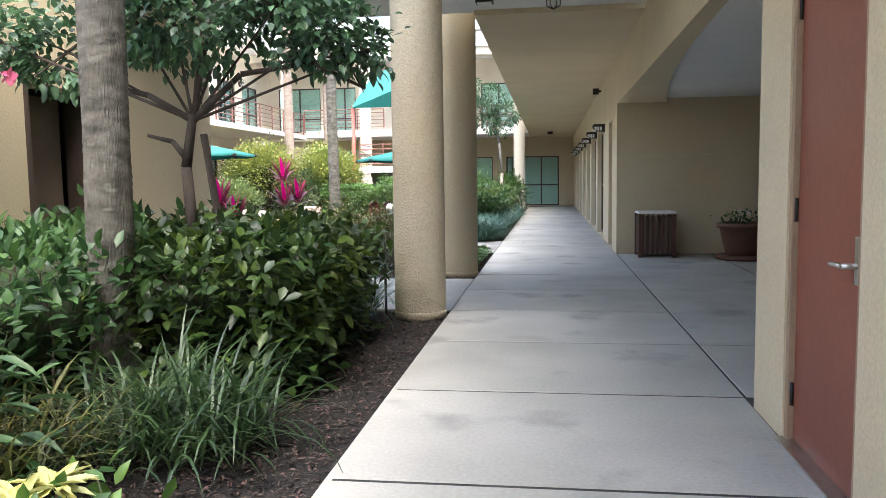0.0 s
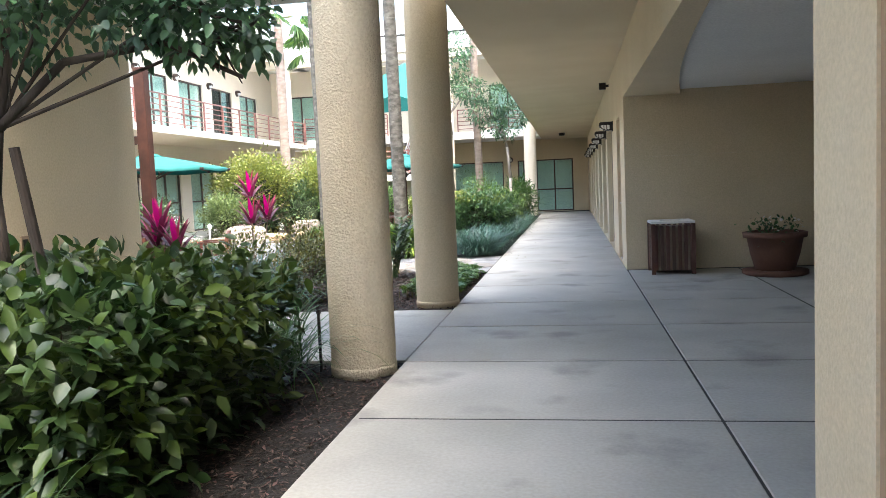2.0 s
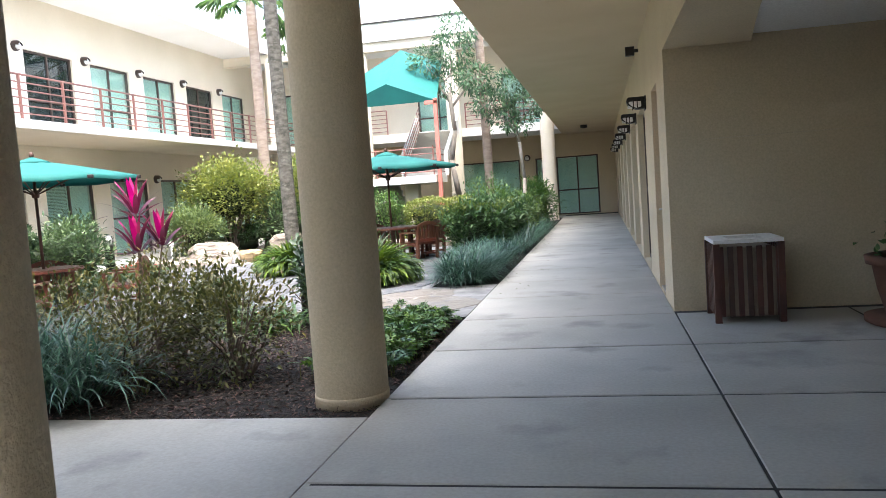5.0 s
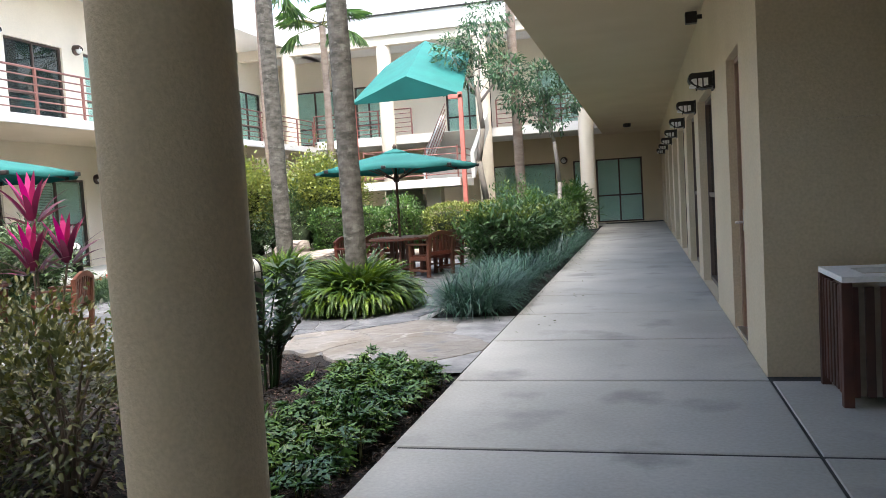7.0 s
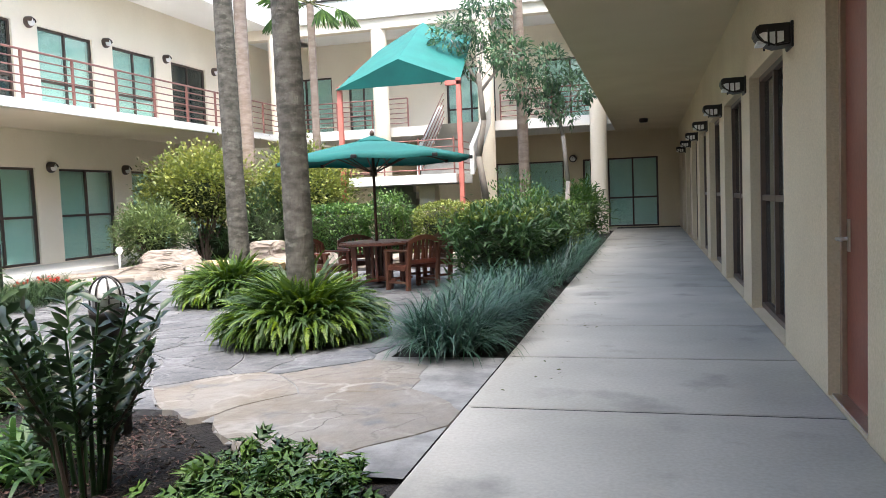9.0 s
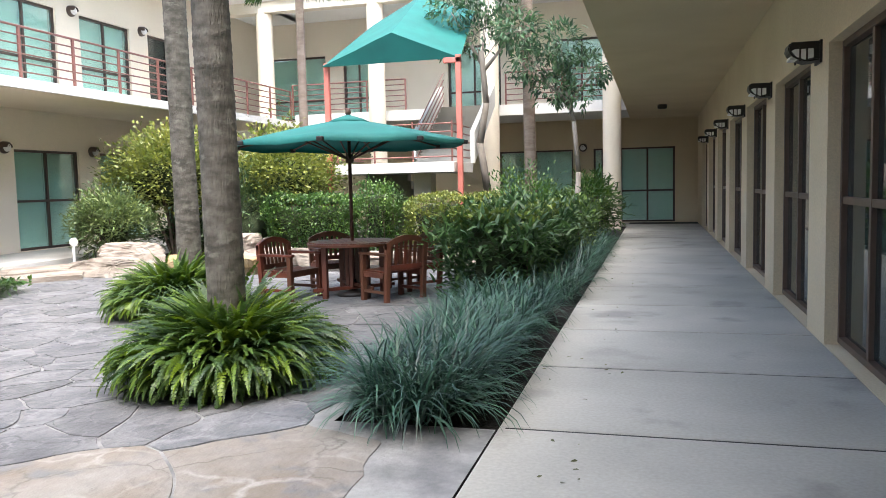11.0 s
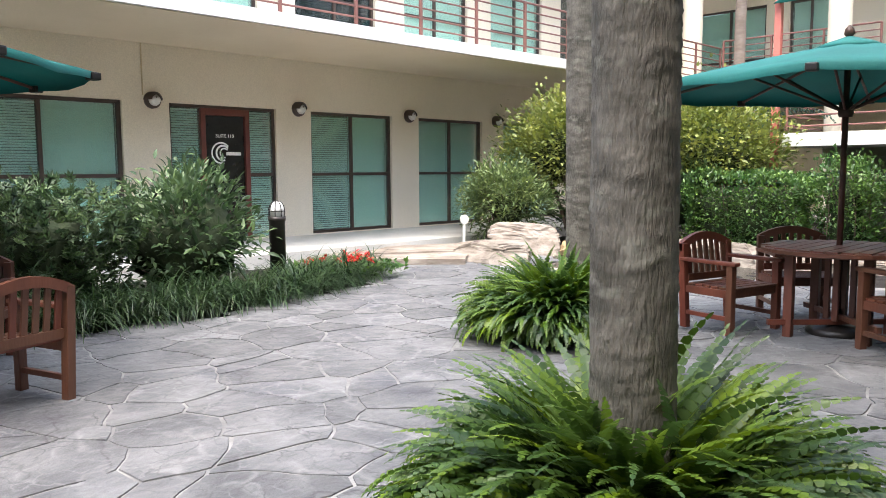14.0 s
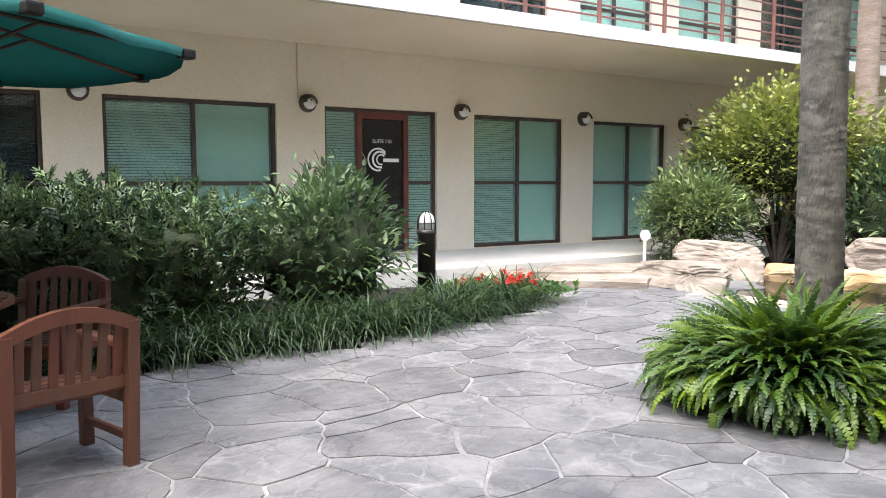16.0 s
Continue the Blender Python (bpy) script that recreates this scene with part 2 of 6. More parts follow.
# ---------------------------------------------------------------- building blocks
def block(bm, x0, x1, y0, y1, z0, z1, bevel=0.0):
    v = [bm.verts.new(c) for c in ((x0, y0, z0), (x1, y0, z0), (x1, y1, z0), (x0, y1, z0), (x0, y0, z1), (x1, y0, z1), (x1, y1, z1), (x0, y1, z1))]
    f = [bm.faces.new([v[i] for i in q]) for q in ((3, 2, 1, 0), (4, 5, 6, 7), (0, 1, 5, 4), (1, 2, 6, 5), (2, 3, 7, 6), (3, 0, 4, 7))]
    if bevel:
        bmesh.ops.bevel(bm, geom=list({e for q in f for e in q.edges}), offset=bevel, segments=2, affect="EDGES", profile=0.6)
    return bm


def boxes(*rows, bevel=0.0):
    bm = bmesh.new()
    for r in rows:
        block(bm, *r, bevel=bevel)
    return bm


def lathe(bm, profile, n=24, at=(0, 0, 0), wob=None):
    """Turns (radius, height) pairs round the upright axis; open ends are capped."""
    rings = []
    for i, (r, z) in enumerate(profile):
        ring = []
        for k in range(n):
            a = 2 * math.pi * k / n
            d = wob(a, z) if wob else 0.0
            ring.append(bm.verts.new((at[0] + (r + d) * math.cos(a), at[1] + (r + d) * math.sin(a), at[2] + z)))
        rings.append(ring)
    for lo, hi in zip(rings, rings[1:]):
        for k in range(n):
            bm.faces.new((lo[k], lo[(k + 1) % n], hi[(k + 1) % n], hi[k]))
    bm.faces.new(rings[0][::-1])
    bm.faces.new(rings[-1])
    return bm


def rod(bm, a, b, r, r2=None, n=8):
    """A round bar from a to b."""
    a, b = Vector(a), Vector(b)
    r2 = r if r2 is None else r2
    d = (b - a).normalized()
    u = d.orthogonal().normalized()
    w = d.cross(u)
    lo = [bm.verts.new(a + r * (math.cos(2 * math.pi * k / n) * u + math.sin(2 * math.pi * k / n) * w)) for k in range(n)]
    hi = [bm.verts.new(b + r2 * (math.cos(2 * math.pi * k / n) * u + math.sin(2 * math.pi * k / n) * w)) for k in range(n)]
    for k in range(n):
        bm.faces.new((lo[k], lo[(k + 1) % n], hi[(k + 1) % n], hi[k]))
    bm.faces.new(lo[::-1])
    bm.faces.new(hi)
    return bm


def mesh_of(name, bm, material, smooth=False):
    me = bpy.data.meshes.new(name)
    bm.normal_update()
    bm.to_mesh(me)
    bm.free()
    me.materials.append(material)
    if smooth:
        me.polygons.foreach_set("use_smooth", [True] * len(me.polygons))
    return me


def part(name, bm, material, parent=None, label="", smooth=False):
    ob = new(name, mesh_of(name, bm, material, smooth))
    ob.parent = parent
    return tagged(ob, label)


def base(name, m, label, category, group=""):
    ob = new(name)
    ob.matrix_basis = m if isinstance(m, Matrix) else Matrix.Translation(m)
    return tagged(ob, label, category, group)


def setting(name, bm, material, label, category, smooth=False):
    return tagged(part(name, bm, material, None, "", smooth), label, category, "", "structure")


def arrays(name, verts, faces, material, parent=None, smooth=True):
    """A mesh from numpy vertices and faces of one size."""
    me = bpy.data.meshes.new(name)
    n, k = faces.shape
    me.vertices.add(len(verts))
    me.vertices.foreach_set("co", np.asarray(verts, np.float32).ravel())
    me.loops.add(n * k)
    me.loops.foreach_set("vertex_index", faces.astype(np.int32).ravel())
    me.polygons.add(n)
    me.polygons.foreach_set("loop_start", np.arange(0, n * k, k, dtype=np.int32))
    me.polygons.foreach_set("loop_total", np.full(n, k, np.int32))
    me.polygons.foreach_set("use_smooth", np.full(n, smooth))
    me.update(calc_edges=True)
    me.materials.append(material)
    ob = new(name, me)
    ob.parent = parent
    return ob


RNG = np.random.default_rng(7)
OVAL = (np.array([(0, 0, 0), (0.36, 0, -0.05), (0.7, 0, -0.07), (1, 0, -0.18), (0.3, 0.5, 0.04), (0.68, 0.4, 0.0), (0.3, -0.5, 0.04), (0.68, -0.4, 0.0)]),
        np.array([(0, 4, 1), (1, 4, 5), (1, 5, 2), (2, 5, 3), (0, 1, 6), (1, 7, 6), (1, 2, 7), (2, 3, 7)]))
LANCE = (np.array([(0, 0, 0), (0.5, 0, -0.06), (1, 0, -0.25), (0.35, 0.5, 0.03), (0.35, -0.5, 0.03), (0.75, 0.3, -0.08), (0.75, -0.3, -0.08)]),
         np.array([(0, 3, 1), (0, 1, 4), (1, 3, 5), (1, 6, 4), (1, 5, 2), (1, 2, 6)]))
LOBED = (np.array([(0, 0, 0), (0.55, 0, -0.05), (1, 0, -0.12), (0.62, 0.2, 0), (0.85, 0.45, -0.04), (0.42, 0.26, 0.02), (0.5, 0.62, -0.02), (0.18, 0.2, 0.02), (0.1, 0.5, 0),
                   (0.62, -0.2, 0), (0.85, -0.45, -0.04), (0.42, -0.26, 0.02), (0.5, -0.62, -0.02), (0.18, -0.2, 0.02), (0.1, -0.5, 0)]),
         np.array([(1, 3, 2), (1, 2, 9), (1, 5, 4), (1, 4, 3), (0, 7, 6), (7, 5, 6), (0, 1, 5), (0, 5, 7), (0, 8, 7), (1, 10, 11), (1, 9, 10), (0, 12, 13), (13, 12, 11), (0, 11, 1), (0, 13, 11), (0, 13, 14)]))


def unit(v):
    return v / np.maximum(np.linalg.norm(v, axis=-1, keepdims=True), 1e-9)


def scatter(name, at, way, size, width, shape, material, parent=None):
    """Leaves of one shape at the places, each along its way; size and width in metres."""
    n = len(at)
    d = unit(np.asarray(way, float))
    up = unit(np.array([0, 0, 1.0]) + RNG.normal(0, 0.35, (n, 3)))
    side = unit(np.cross(up, d))
    nor = np.cross(d, side)
    s = np.broadcast_to(np.asarray(size, float), (n,))[:, None, None]
    w = np.broadcast_to(np.asarray(width, float), (n,))[:, None, None]
    t = shape[0][None]
    v = at[:, None] + s * t[..., :1] * d[:, None] + w * t[..., 1:2] * side[:, None] + s * t[..., 2:] * nor[:, None]
    f = shape[1][None] + (np.arange(n) * len(shape[0]))[:, None, None]
    return arrays(name, v.reshape(-1, 3), f.reshape(-1, 3), material, parent)


def blades(name, at, turn, length, width, rise, droop, material, parent=None, seg=5):
    """Grass blades or straps that rise from their foot and arch over."""
    n = len(at)
    k = np.linspace(0, 1, seg + 1)[None]
    L, rise, droop = (np.broadcast_to(np.asarray(q, float), (n,))[:, None] for q in (length, rise, droop))
    ang = rise - droop * k ** 1.4
    r = np.cumsum(np.cos(ang) * L / seg, 1)
    z = np.cumsum(np.sin(ang) * L / seg, 1)
    c, s = np.cos(turn)[:, None], np.sin(turn)[:, None]
    mid = np.stack([at[:, :1] + r * c, at[:, 1:2] + r * s, at[:, 2:3] + z], -1)
    w = (np.broadcast_to(np.asarray(width, float), (n,))[:, None] * np.sin(np.pi * np.clip(0.22 + 0.78 * k, 0, 1)) ** 0.8 * 0.5 + 0.0006)[..., None]
    side = np.stack([-s + 0 * k, c + 0 * k, 0 * k + 0 * c], -1)
    v = np.stack([mid - w * side, mid + w * side], 2).reshape(n, -1, 3)
    q = np.array([(2 * i, 2 * i + 1, 2 * i + 3, 2 * i + 2) for i in range(seg)])
    f = q[None] + (np.arange(n) * 2 * (seg + 1))[:, None, None]
    return arrays(name, v.reshape(-1, 3), f.reshape(-1, 4), material, parent)


def fronds(name, centre, count, length, material, parent=None, pairs=16, pinna=0.075, spread=0.25, broad=0.03, out=None, lift=(0.6, 1.5), fall=(1.3, 2.5)):
    """Arching fern fronds with pinnae on both sides."""
    turn = RNG.uniform(0, 2 * np.pi, count) if out is None else out + RNG.normal(0, 0.75, count)
    L = length * RNG.uniform(0.6, 1.1, count)
    rise = RNG.uniform(*lift, count)
    droop = RNG.uniform(*fall, count)
    foot = np.stack([centre[0] + spread * np.cos(turn) * RNG.uniform(0.1, 1, count), centre[1] + spread * np.sin(turn) * RNG.uniform(0.1, 1, count), np.full(count, centre[2])], -1)
    k = np.linspace(0, 1, pairs + 3)[None]
    ang = rise[:, None] - droop[:, None] * k ** 1.3
    r, z = np.cumsum(np.cos(ang), 1) * (L / (pairs + 3))[:, None], np.cumsum(np.sin(ang), 1) * (L / (pairs + 3))[:, None]
    c, s = np.cos(turn)[:, None], np.sin(turn)[:, None]
    mid = np.stack([foot[:, :1] + r * c, foot[:, 1:2] + r * s, np.maximum(foot[:, 2:] + z, centre[2] + 0.02)], -1)
    way = np.stack([np.cos(ang) * c, np.cos(ang) * s, np.sin(ang)], -1)
    side = np.stack([-s + 0 * k, c + 0 * k, 0 * k + 0 * c], -1)
    at, d, sz = [], [], []
    taper = np.sin(np.pi * np.clip(0.12 + 0.88 * k[:, 2:-1], 0, 1)) ** 0.7
    for sg in (-1, 1):
        at.append(mid[:, 2:-1])
        d.append(sg * side[:, 2:-1] + 0.35 * way[:, 2:-1] + RNG.normal(0, 0.08, mid[:, 2:-1].shape) - np.array([0, 0, 0.15]))
        sz.append(np.broadcast_to(pinna * taper, mid[:, 2:-1].shape[:2]) * (L / length)[:, None])
    at, d, sz = (np.concatenate([q.reshape(-1, q.shape[-1]) if q.ndim == 3 else q.reshape(-1) for q in w]) for w in (at, d, sz))
    leafy = scatter(name, at, d, sz, broad, LANCE, material, parent)
    stems = blades("stem", foot, turn, L, 0.008, rise, droop, material, parent, seg=8)
    return leafy, stems


def smooth01(v):
    v = np.clip(v, 0, 1)
    return v * v * (3 - 2 * v)


def gz(x, y):
    """The height of the courtyard: level with the walkway beside it, lower in the paved middle."""
    return -0.12 * smooth01((-0.96 - np.asarray(x, float)) / 7.0) * smooth01((np.asarray(y, float) - 15.0) / 3.0)


# ---------------------------------------------------------------- large structure
XL, XR, SOFFIT, ENDY, LEFTX = -0.96, 1.28, 3.55, 43.2, -14.6
JOINT0, JOINT = 6.25, 1.553

setting("ground", boxes((-300, 300, -300, 300, -1.3, -0.9)), MULCH, "dark bare earth under and round the courtyard", "ground")


def sheet(x0, x1, y0, y1, step, lift, rough):
    nx, ny = int((x1 - x0) / step) + 1, int((y1 - y0) / step) + 1
    x, y = np.meshgrid(np.linspace(x0, x1, nx), np.linspace(y0, y1, ny))
    z = gz(x, y) + lift + RNG.normal(0, rough, x.shape) * (x < -1.05)
    i = np.arange(nx * ny).reshape(ny, nx)
    q = np.stack([i[:-1, :-1], i[:-1, 1:], i[1:, 1:], i[1:, :-1]], -1).reshape(-1, 4)
    return np.stack([x, y, z], -1).reshape(-1, 3), q


v, q = sheet(-14.6, -0.955, -4, ENDY, 0.12, -0.035, 0.008)
bed = tagged(arrays("mulch_bed", v, q, MULCH), "dark shredded bark mulch covering the planting beds", "mulch bed", "", "structure")

walkway = setting("walkway", boxes((XL + 0.01, XR - 0.01, -4, ENDY, -0.3, -0.007)), CONCRETE_JOINT, "pale grey concrete walkway cut by dark cross joints", "walkway")
setting("walkway_edge", boxes((XL - 0.005, XL + 0.03, -4, ENDY, -0.35, -0.006)), CONCRETE, "grey concrete edge of the walkway", "edge")
alcove_floor = setting("alcove_floor", boxes((XR - 0.01, 7.4, 6.0, 17.25, -0.3, -0.007)), CONCRETE_JOINT, "grey concrete floor of the covered alcove", "floor")
side_path = setting("side_path", boxes((-9.5, XL - 0.02, 11.0, 13.62, -0.3, -0.012)), CONCRETE, "pale concrete side path between two columns", "path")
left_walk = setting("left_walk", boxes((LEFTX, -12.1, 8, ENDY, -0.8, 0.06)), CONCRETE_PALE, "pale concrete walk along the office front", "walkway")
setting("end_walk", boxes((-12.1, XL - 0.02, 41.2, ENDY, -0.8, -0.01)), CONCRETE, "concrete walk under the end balcony", "walkway")


def slot_wall(fixed, lo, hi, z0, z1, holes, thick, along="y"):
    """Boxes of a wall along y (or x) at the fixed coordinate, with holes (from, to, sill, head)."""
    rows, at = [], lo
    for a, b, s, h in sorted(holes):
        rows.append((at, a, z0, z1))
        if s > z0:
            rows.append((a, b, z0, s))
        if h < z1:
            rows.append((a, b, h, z1))
        at = b
    rows.append((at, hi, z0, z1))
    bm = bmesh.new()
    for a, b, c, d in rows:
        if b - a > 1e-4:
            block(bm, *((fixed, fixed + thick, a, b, c, d) if along == "y" else (a, b, fixed, fixed + thick, c, d)))
    bmesh.ops.remove_doubles(bm, verts=bm.verts, dist=1e-5)
    return bm


BAYS = [20.78 + 2.92 * k for k in range(7)]
BAYW = 2.16
right_holes = [(18.27, 19.2, 0.0, 2.5)] + [(y, y + BAYW, 0.0, 2.5) for y in BAYS]
setting("wall_right", slot_wall(XR, 17.25, ENDY + 0.3, -0.3, SOFFIT, right_holes, 0.34), STUCCO, "tan stucco wall pierced by a door and tall glazed bays", "wall")
setting("wall_near", slot_wall(XR, -4, 7.6, -0.3, SOFFIT, [(6.08, 7.04, 0.0, 2.5)], 0.34), STUCCO, "tan stucco wall beside a red-brown door", "wall")
setting("wall_alcove", boxes((XR + 0.34, 7.6, 17.25, 17.5, -0.3, 4.2)), STUCCO, "tan stucco back wall of the covered alcove", "wall")
setting("wall_alcove_side", boxes((7.4, 7.6, 5.8, 17.25, -0.3, 4.2)), STUCCO, "tan stucco side wall of the alcove", "wall")
setting("wall_alcove_near", boxes((XR + 0.34, 7.4, 5.9, 6.1, -0.3, 4.2)), STUCCO, "tan stucco wall closing the alcove", "wall")
setting("wall_behind", boxes((XL - 5, XR, -4.3, -4, -0.3, 4.0)), STUCCO, "tan stucco wall across the start of the walkway", "wall")
setting("wall_groove", boxes((XR + 0.36, 3.3, 17.246, 17.252, 1.76, 1.772)), STUCCO_ROUGH, "thin scored groove in the tan alcove wall", "trim")
setting("ceiling_alcove", boxes((XR + 0.02, 7.6, 5.9, 17.25, 2.78, 2.95)), CEILING_WHITE, "white painted ceiling of the alcove", "ceiling")

# the bulkhead between walkway and alcove: its inner edge bows towards the walkway
bm = bmesh.new()
curve = [(1.42 + 0.0085 * max(0.0, y - 8.0) ** 2, y) for y in np.linspace(7.9, 17.25, 24)]
low = [bm.verts.new((x, y, 2.71)) for x, y in curve]
top = [bm.verts.new((x, y, SOFFIT)) for x, y in curve]
low0 = [bm.verts.new((XR, y, 2.71)) for x, y in curve]
top0 = [bm.verts.new((XR, y, SOFFIT)) for x, y in curve]
for i in range(len(curve) - 1):
    bm.faces.new((low[i], low[i + 1], top[i + 1], top[i]))
    bm.faces.new((low0[i + 1], low0[i], top0[i], top0[i + 1]))
    bm.faces.new((low0[i], low0[i + 1], low[i + 1], low[i]))
setting("bulkhead", bm, STUCCO, "tan bulkhead with a curved edge above the alcove opening", "bulkhead")

setting("ceiling_walkway", boxes((-0.9, XR, 13.15, ENDY, SOFFIT - 0.04, 3.95)), STUCCO, "tan painted soffit over the walkway", "ceiling")
setting("ceiling_near", boxes((-0.9, XR, -4.3, 13.15, SOFFIT + 0.03, 3.95)), CEILING_WHITE, "white painted ceiling over the start of the walkway", "ceiling")
setting("ceiling_bridge", boxes((-9.6, -0.9, 10.25, 13.3, SOFFIT + 0.03, 3.95)), CEILING_WHITE, "grey-white underside of the bridge over the side path", "ceiling")
setting("roof_right", boxes((-0.9, 9, -4.3, ENDY + 6, 7.6, 8.7)), WHITE_PAINT, "white roof edge above the walkway building", "roof")
setting("wall_upper_right", boxes((XR, XR + 0.3, -4.3, ENDY, 3.95, 7.6)), STUCCO_PALE, "pale stucco upper wall of the walkway building", "wall")
setting("bridge_wall", boxes((-9.6, -0.9, 10.25, 10.45, 3.95, 5.0), (-9.6, -0.9, 13.1, 13.3, 3.95, 5.0)), STUCCO_PALE, "pale stucco parapet of the bridge", "parapet")

# left office building
MOD, WW = 2.92, 2.12
UPPER, UW = [30.45 + 2.83 * k for k in range(-7, 5)], 2.0
STARTS = [30.85 + MOD * k for k in range(-7, 5)]
LOW = [(21.7, 2.5) if 22 < y < 22.2 else (18.55, 2.4) if 19 < y < 19.3 else (y, WW) for y in STARTS]
low_holes = [(y, y + w, 0.08, 2.5) for y, w in LOW]
up_holes = [(y, y + UW, 3.75, 6.08) for y in UPPER if y + UW < ENDY]
setting("wall_office", slot_wall(LEFTX - 0.3, 8, ENDY, -0.3, 3.5, low_holes, 0.3), STUCCO_PALE, "pale stucco office wall with tall tinted windows", "wall")
setting("wall_office_upper", slot_wall(LEFTX - 0.3, 8, ENDY, 3.5, 7.9, up_holes, 0.3), STUCCO_PALE, "pale stucco upper office wall with tinted windows", "wall")
setting("balcony_slab", boxes((LEFTX, -11.8, 8, 40.0, 3.46, 3.66)), WHITE_PAINT, "white-edged balcony slab along the office front", "balcony")
setting("balcony_soffit", boxes((LEFTX + 0.01, -11.86, 8, 40.0, 3.446, 3.458)), STUCCO_MID, "tan painted underside of the balcony", "soffit")
setting("roof_office", boxes((LEFTX - 4, -12.6, 4, ENDY + 6, 7.55, 8.6)), WHITE_PAINT, "white flat roof edge over the office balcony", "roof")

# end building
end_holes = [(-1.25, 0.55, 0.02, 2.55), (-5.45, -2.85, 0.6, 2.55), (-2.15, -1.55, 0.02, 2.55)]
setting("wall_end", slot_wall(ENDY, LEFTX, XR + 0.3, -0.3, SOFFIT, end_holes, 0.3, "x"), STUCCO, "tan stucco end wall with green glazing", "wall")
up_end = [(-14.2, -11.9, 4.0, 6.3), (-11.2, -10.0, 4.0, 6.3), (-7.2, -5.3, 4.0, 6.3), (-3.4, -1.6, 4.0, 6.3)]
setting("wall_end_upper", slot_wall(ENDY - 0.3, LEFTX, XR + 0.3, SOFFIT, 7.9, up_end, 0.3, "x"), STUCCO_PALE, "pale stucco upper end wall with green windows", "wall")
setting("end_balcony_slab", boxes((-11.8, XL + 0.05, 40.0, ENDY - 0.3, 3.55, 3.88)), WHITE_PAINT, "white-edged balcony slab on the end building", "balcony")
setting("roof_end", boxes((-12.9, 9, 39.2, ENDY + 6, 7.55, 8.9)), WHITE_PAINT, "tall white roof fascia of the end building", "roof")
setting("roof_end_cap", boxes((-12.9, 9, 39.12, 39.22, 8.25, 8.3)), CONCRETE_JOINT, "thin dark seam along the white roof fascia", "trim")
setting("upper_beam", boxes((-14.6, -0.9, 39.35, 39.75, 7.2, 7.55)), STUCCO_PALE, "pale beam carried by the tall columns", "beam")

# left near building
setting("wall_garden", slot_wall(-4.85, -4, 13.07, -0.3, SOFFIT, [(9.25, 10.35, -0.02, 2.3)], 0.3), STUCCO, "tan stucco garden wall with a dark doorway", "wall")
setting("wall_garden_end", boxes((-9.6, -4.85, 12.87, 13.07, -0.3, SOFFIT)), STUCCO, "tan stucco end of the garden building", "wall")
setting("roof_garden", boxes((-9.6, -4.58, -4, 10.2, SOFFIT, 3.7)), STUCCO, "tan slab above the garden wall", "roof")
# Recess shell painted dark in place of the shade inside.
setting("room_back", boxes((-5.75, -5.65, 8.8, 10.8, -0.3, 3.0), (-5.65, -4.85, 8.8, 8.9, -0.3, 3.0), (-5.65, -4.85, 10.7, 10.8, -0.3, 3.0), (-5.65, -4.85, 8.9, 10.7, 2.5, 2.6)), ROOM_SHADE, "recess behind the garden doorway, painted dark for its shade", "recess")


# room shells added behind the glass, their dimness put into the colour
setting("room_right", boxes((4.0, 4.1, 17.5, ENDY, -0.3, 3.5), (1.63, 4.0, ENDY, ENDY + 0.1, -0.3, 3.5), (1.63, 4.0, 17.5, ENDY, -0.32, -0.02), (1.63, 4.0, 17.5, ENDY, 3.0, 3.1)), ROOM_SHADE, "added shell behind the walkway glazing, painted dark for unlit offices", "room")
setting("room_office", boxes((-17.6, -17.5, 8, ENDY, -0.3, 7.9), (-17.5, -14.9, 8, ENDY, -0.3, 0.05), (-17.5, -14.9, 8, ENDY, 3.2, 3.9)), ROOM_SHADE, "added shell behind the tinted windows, painted dark for unlit offices", "room")
setting("room_end", boxes((LEFTX, 2, ENDY + 2.5, ENDY + 2.6, -0.3, 7.9), (LEFTX, 2, ENDY + 0.3, ENDY + 2.5, 3.2, 3.9), (LEFTX, 2, ENDY + 0.3, ENDY + 2.5, -0.3, -0.01)), ROOM_SHADE, "added shell behind the end glazing, painted dark for unlit rooms", "room")


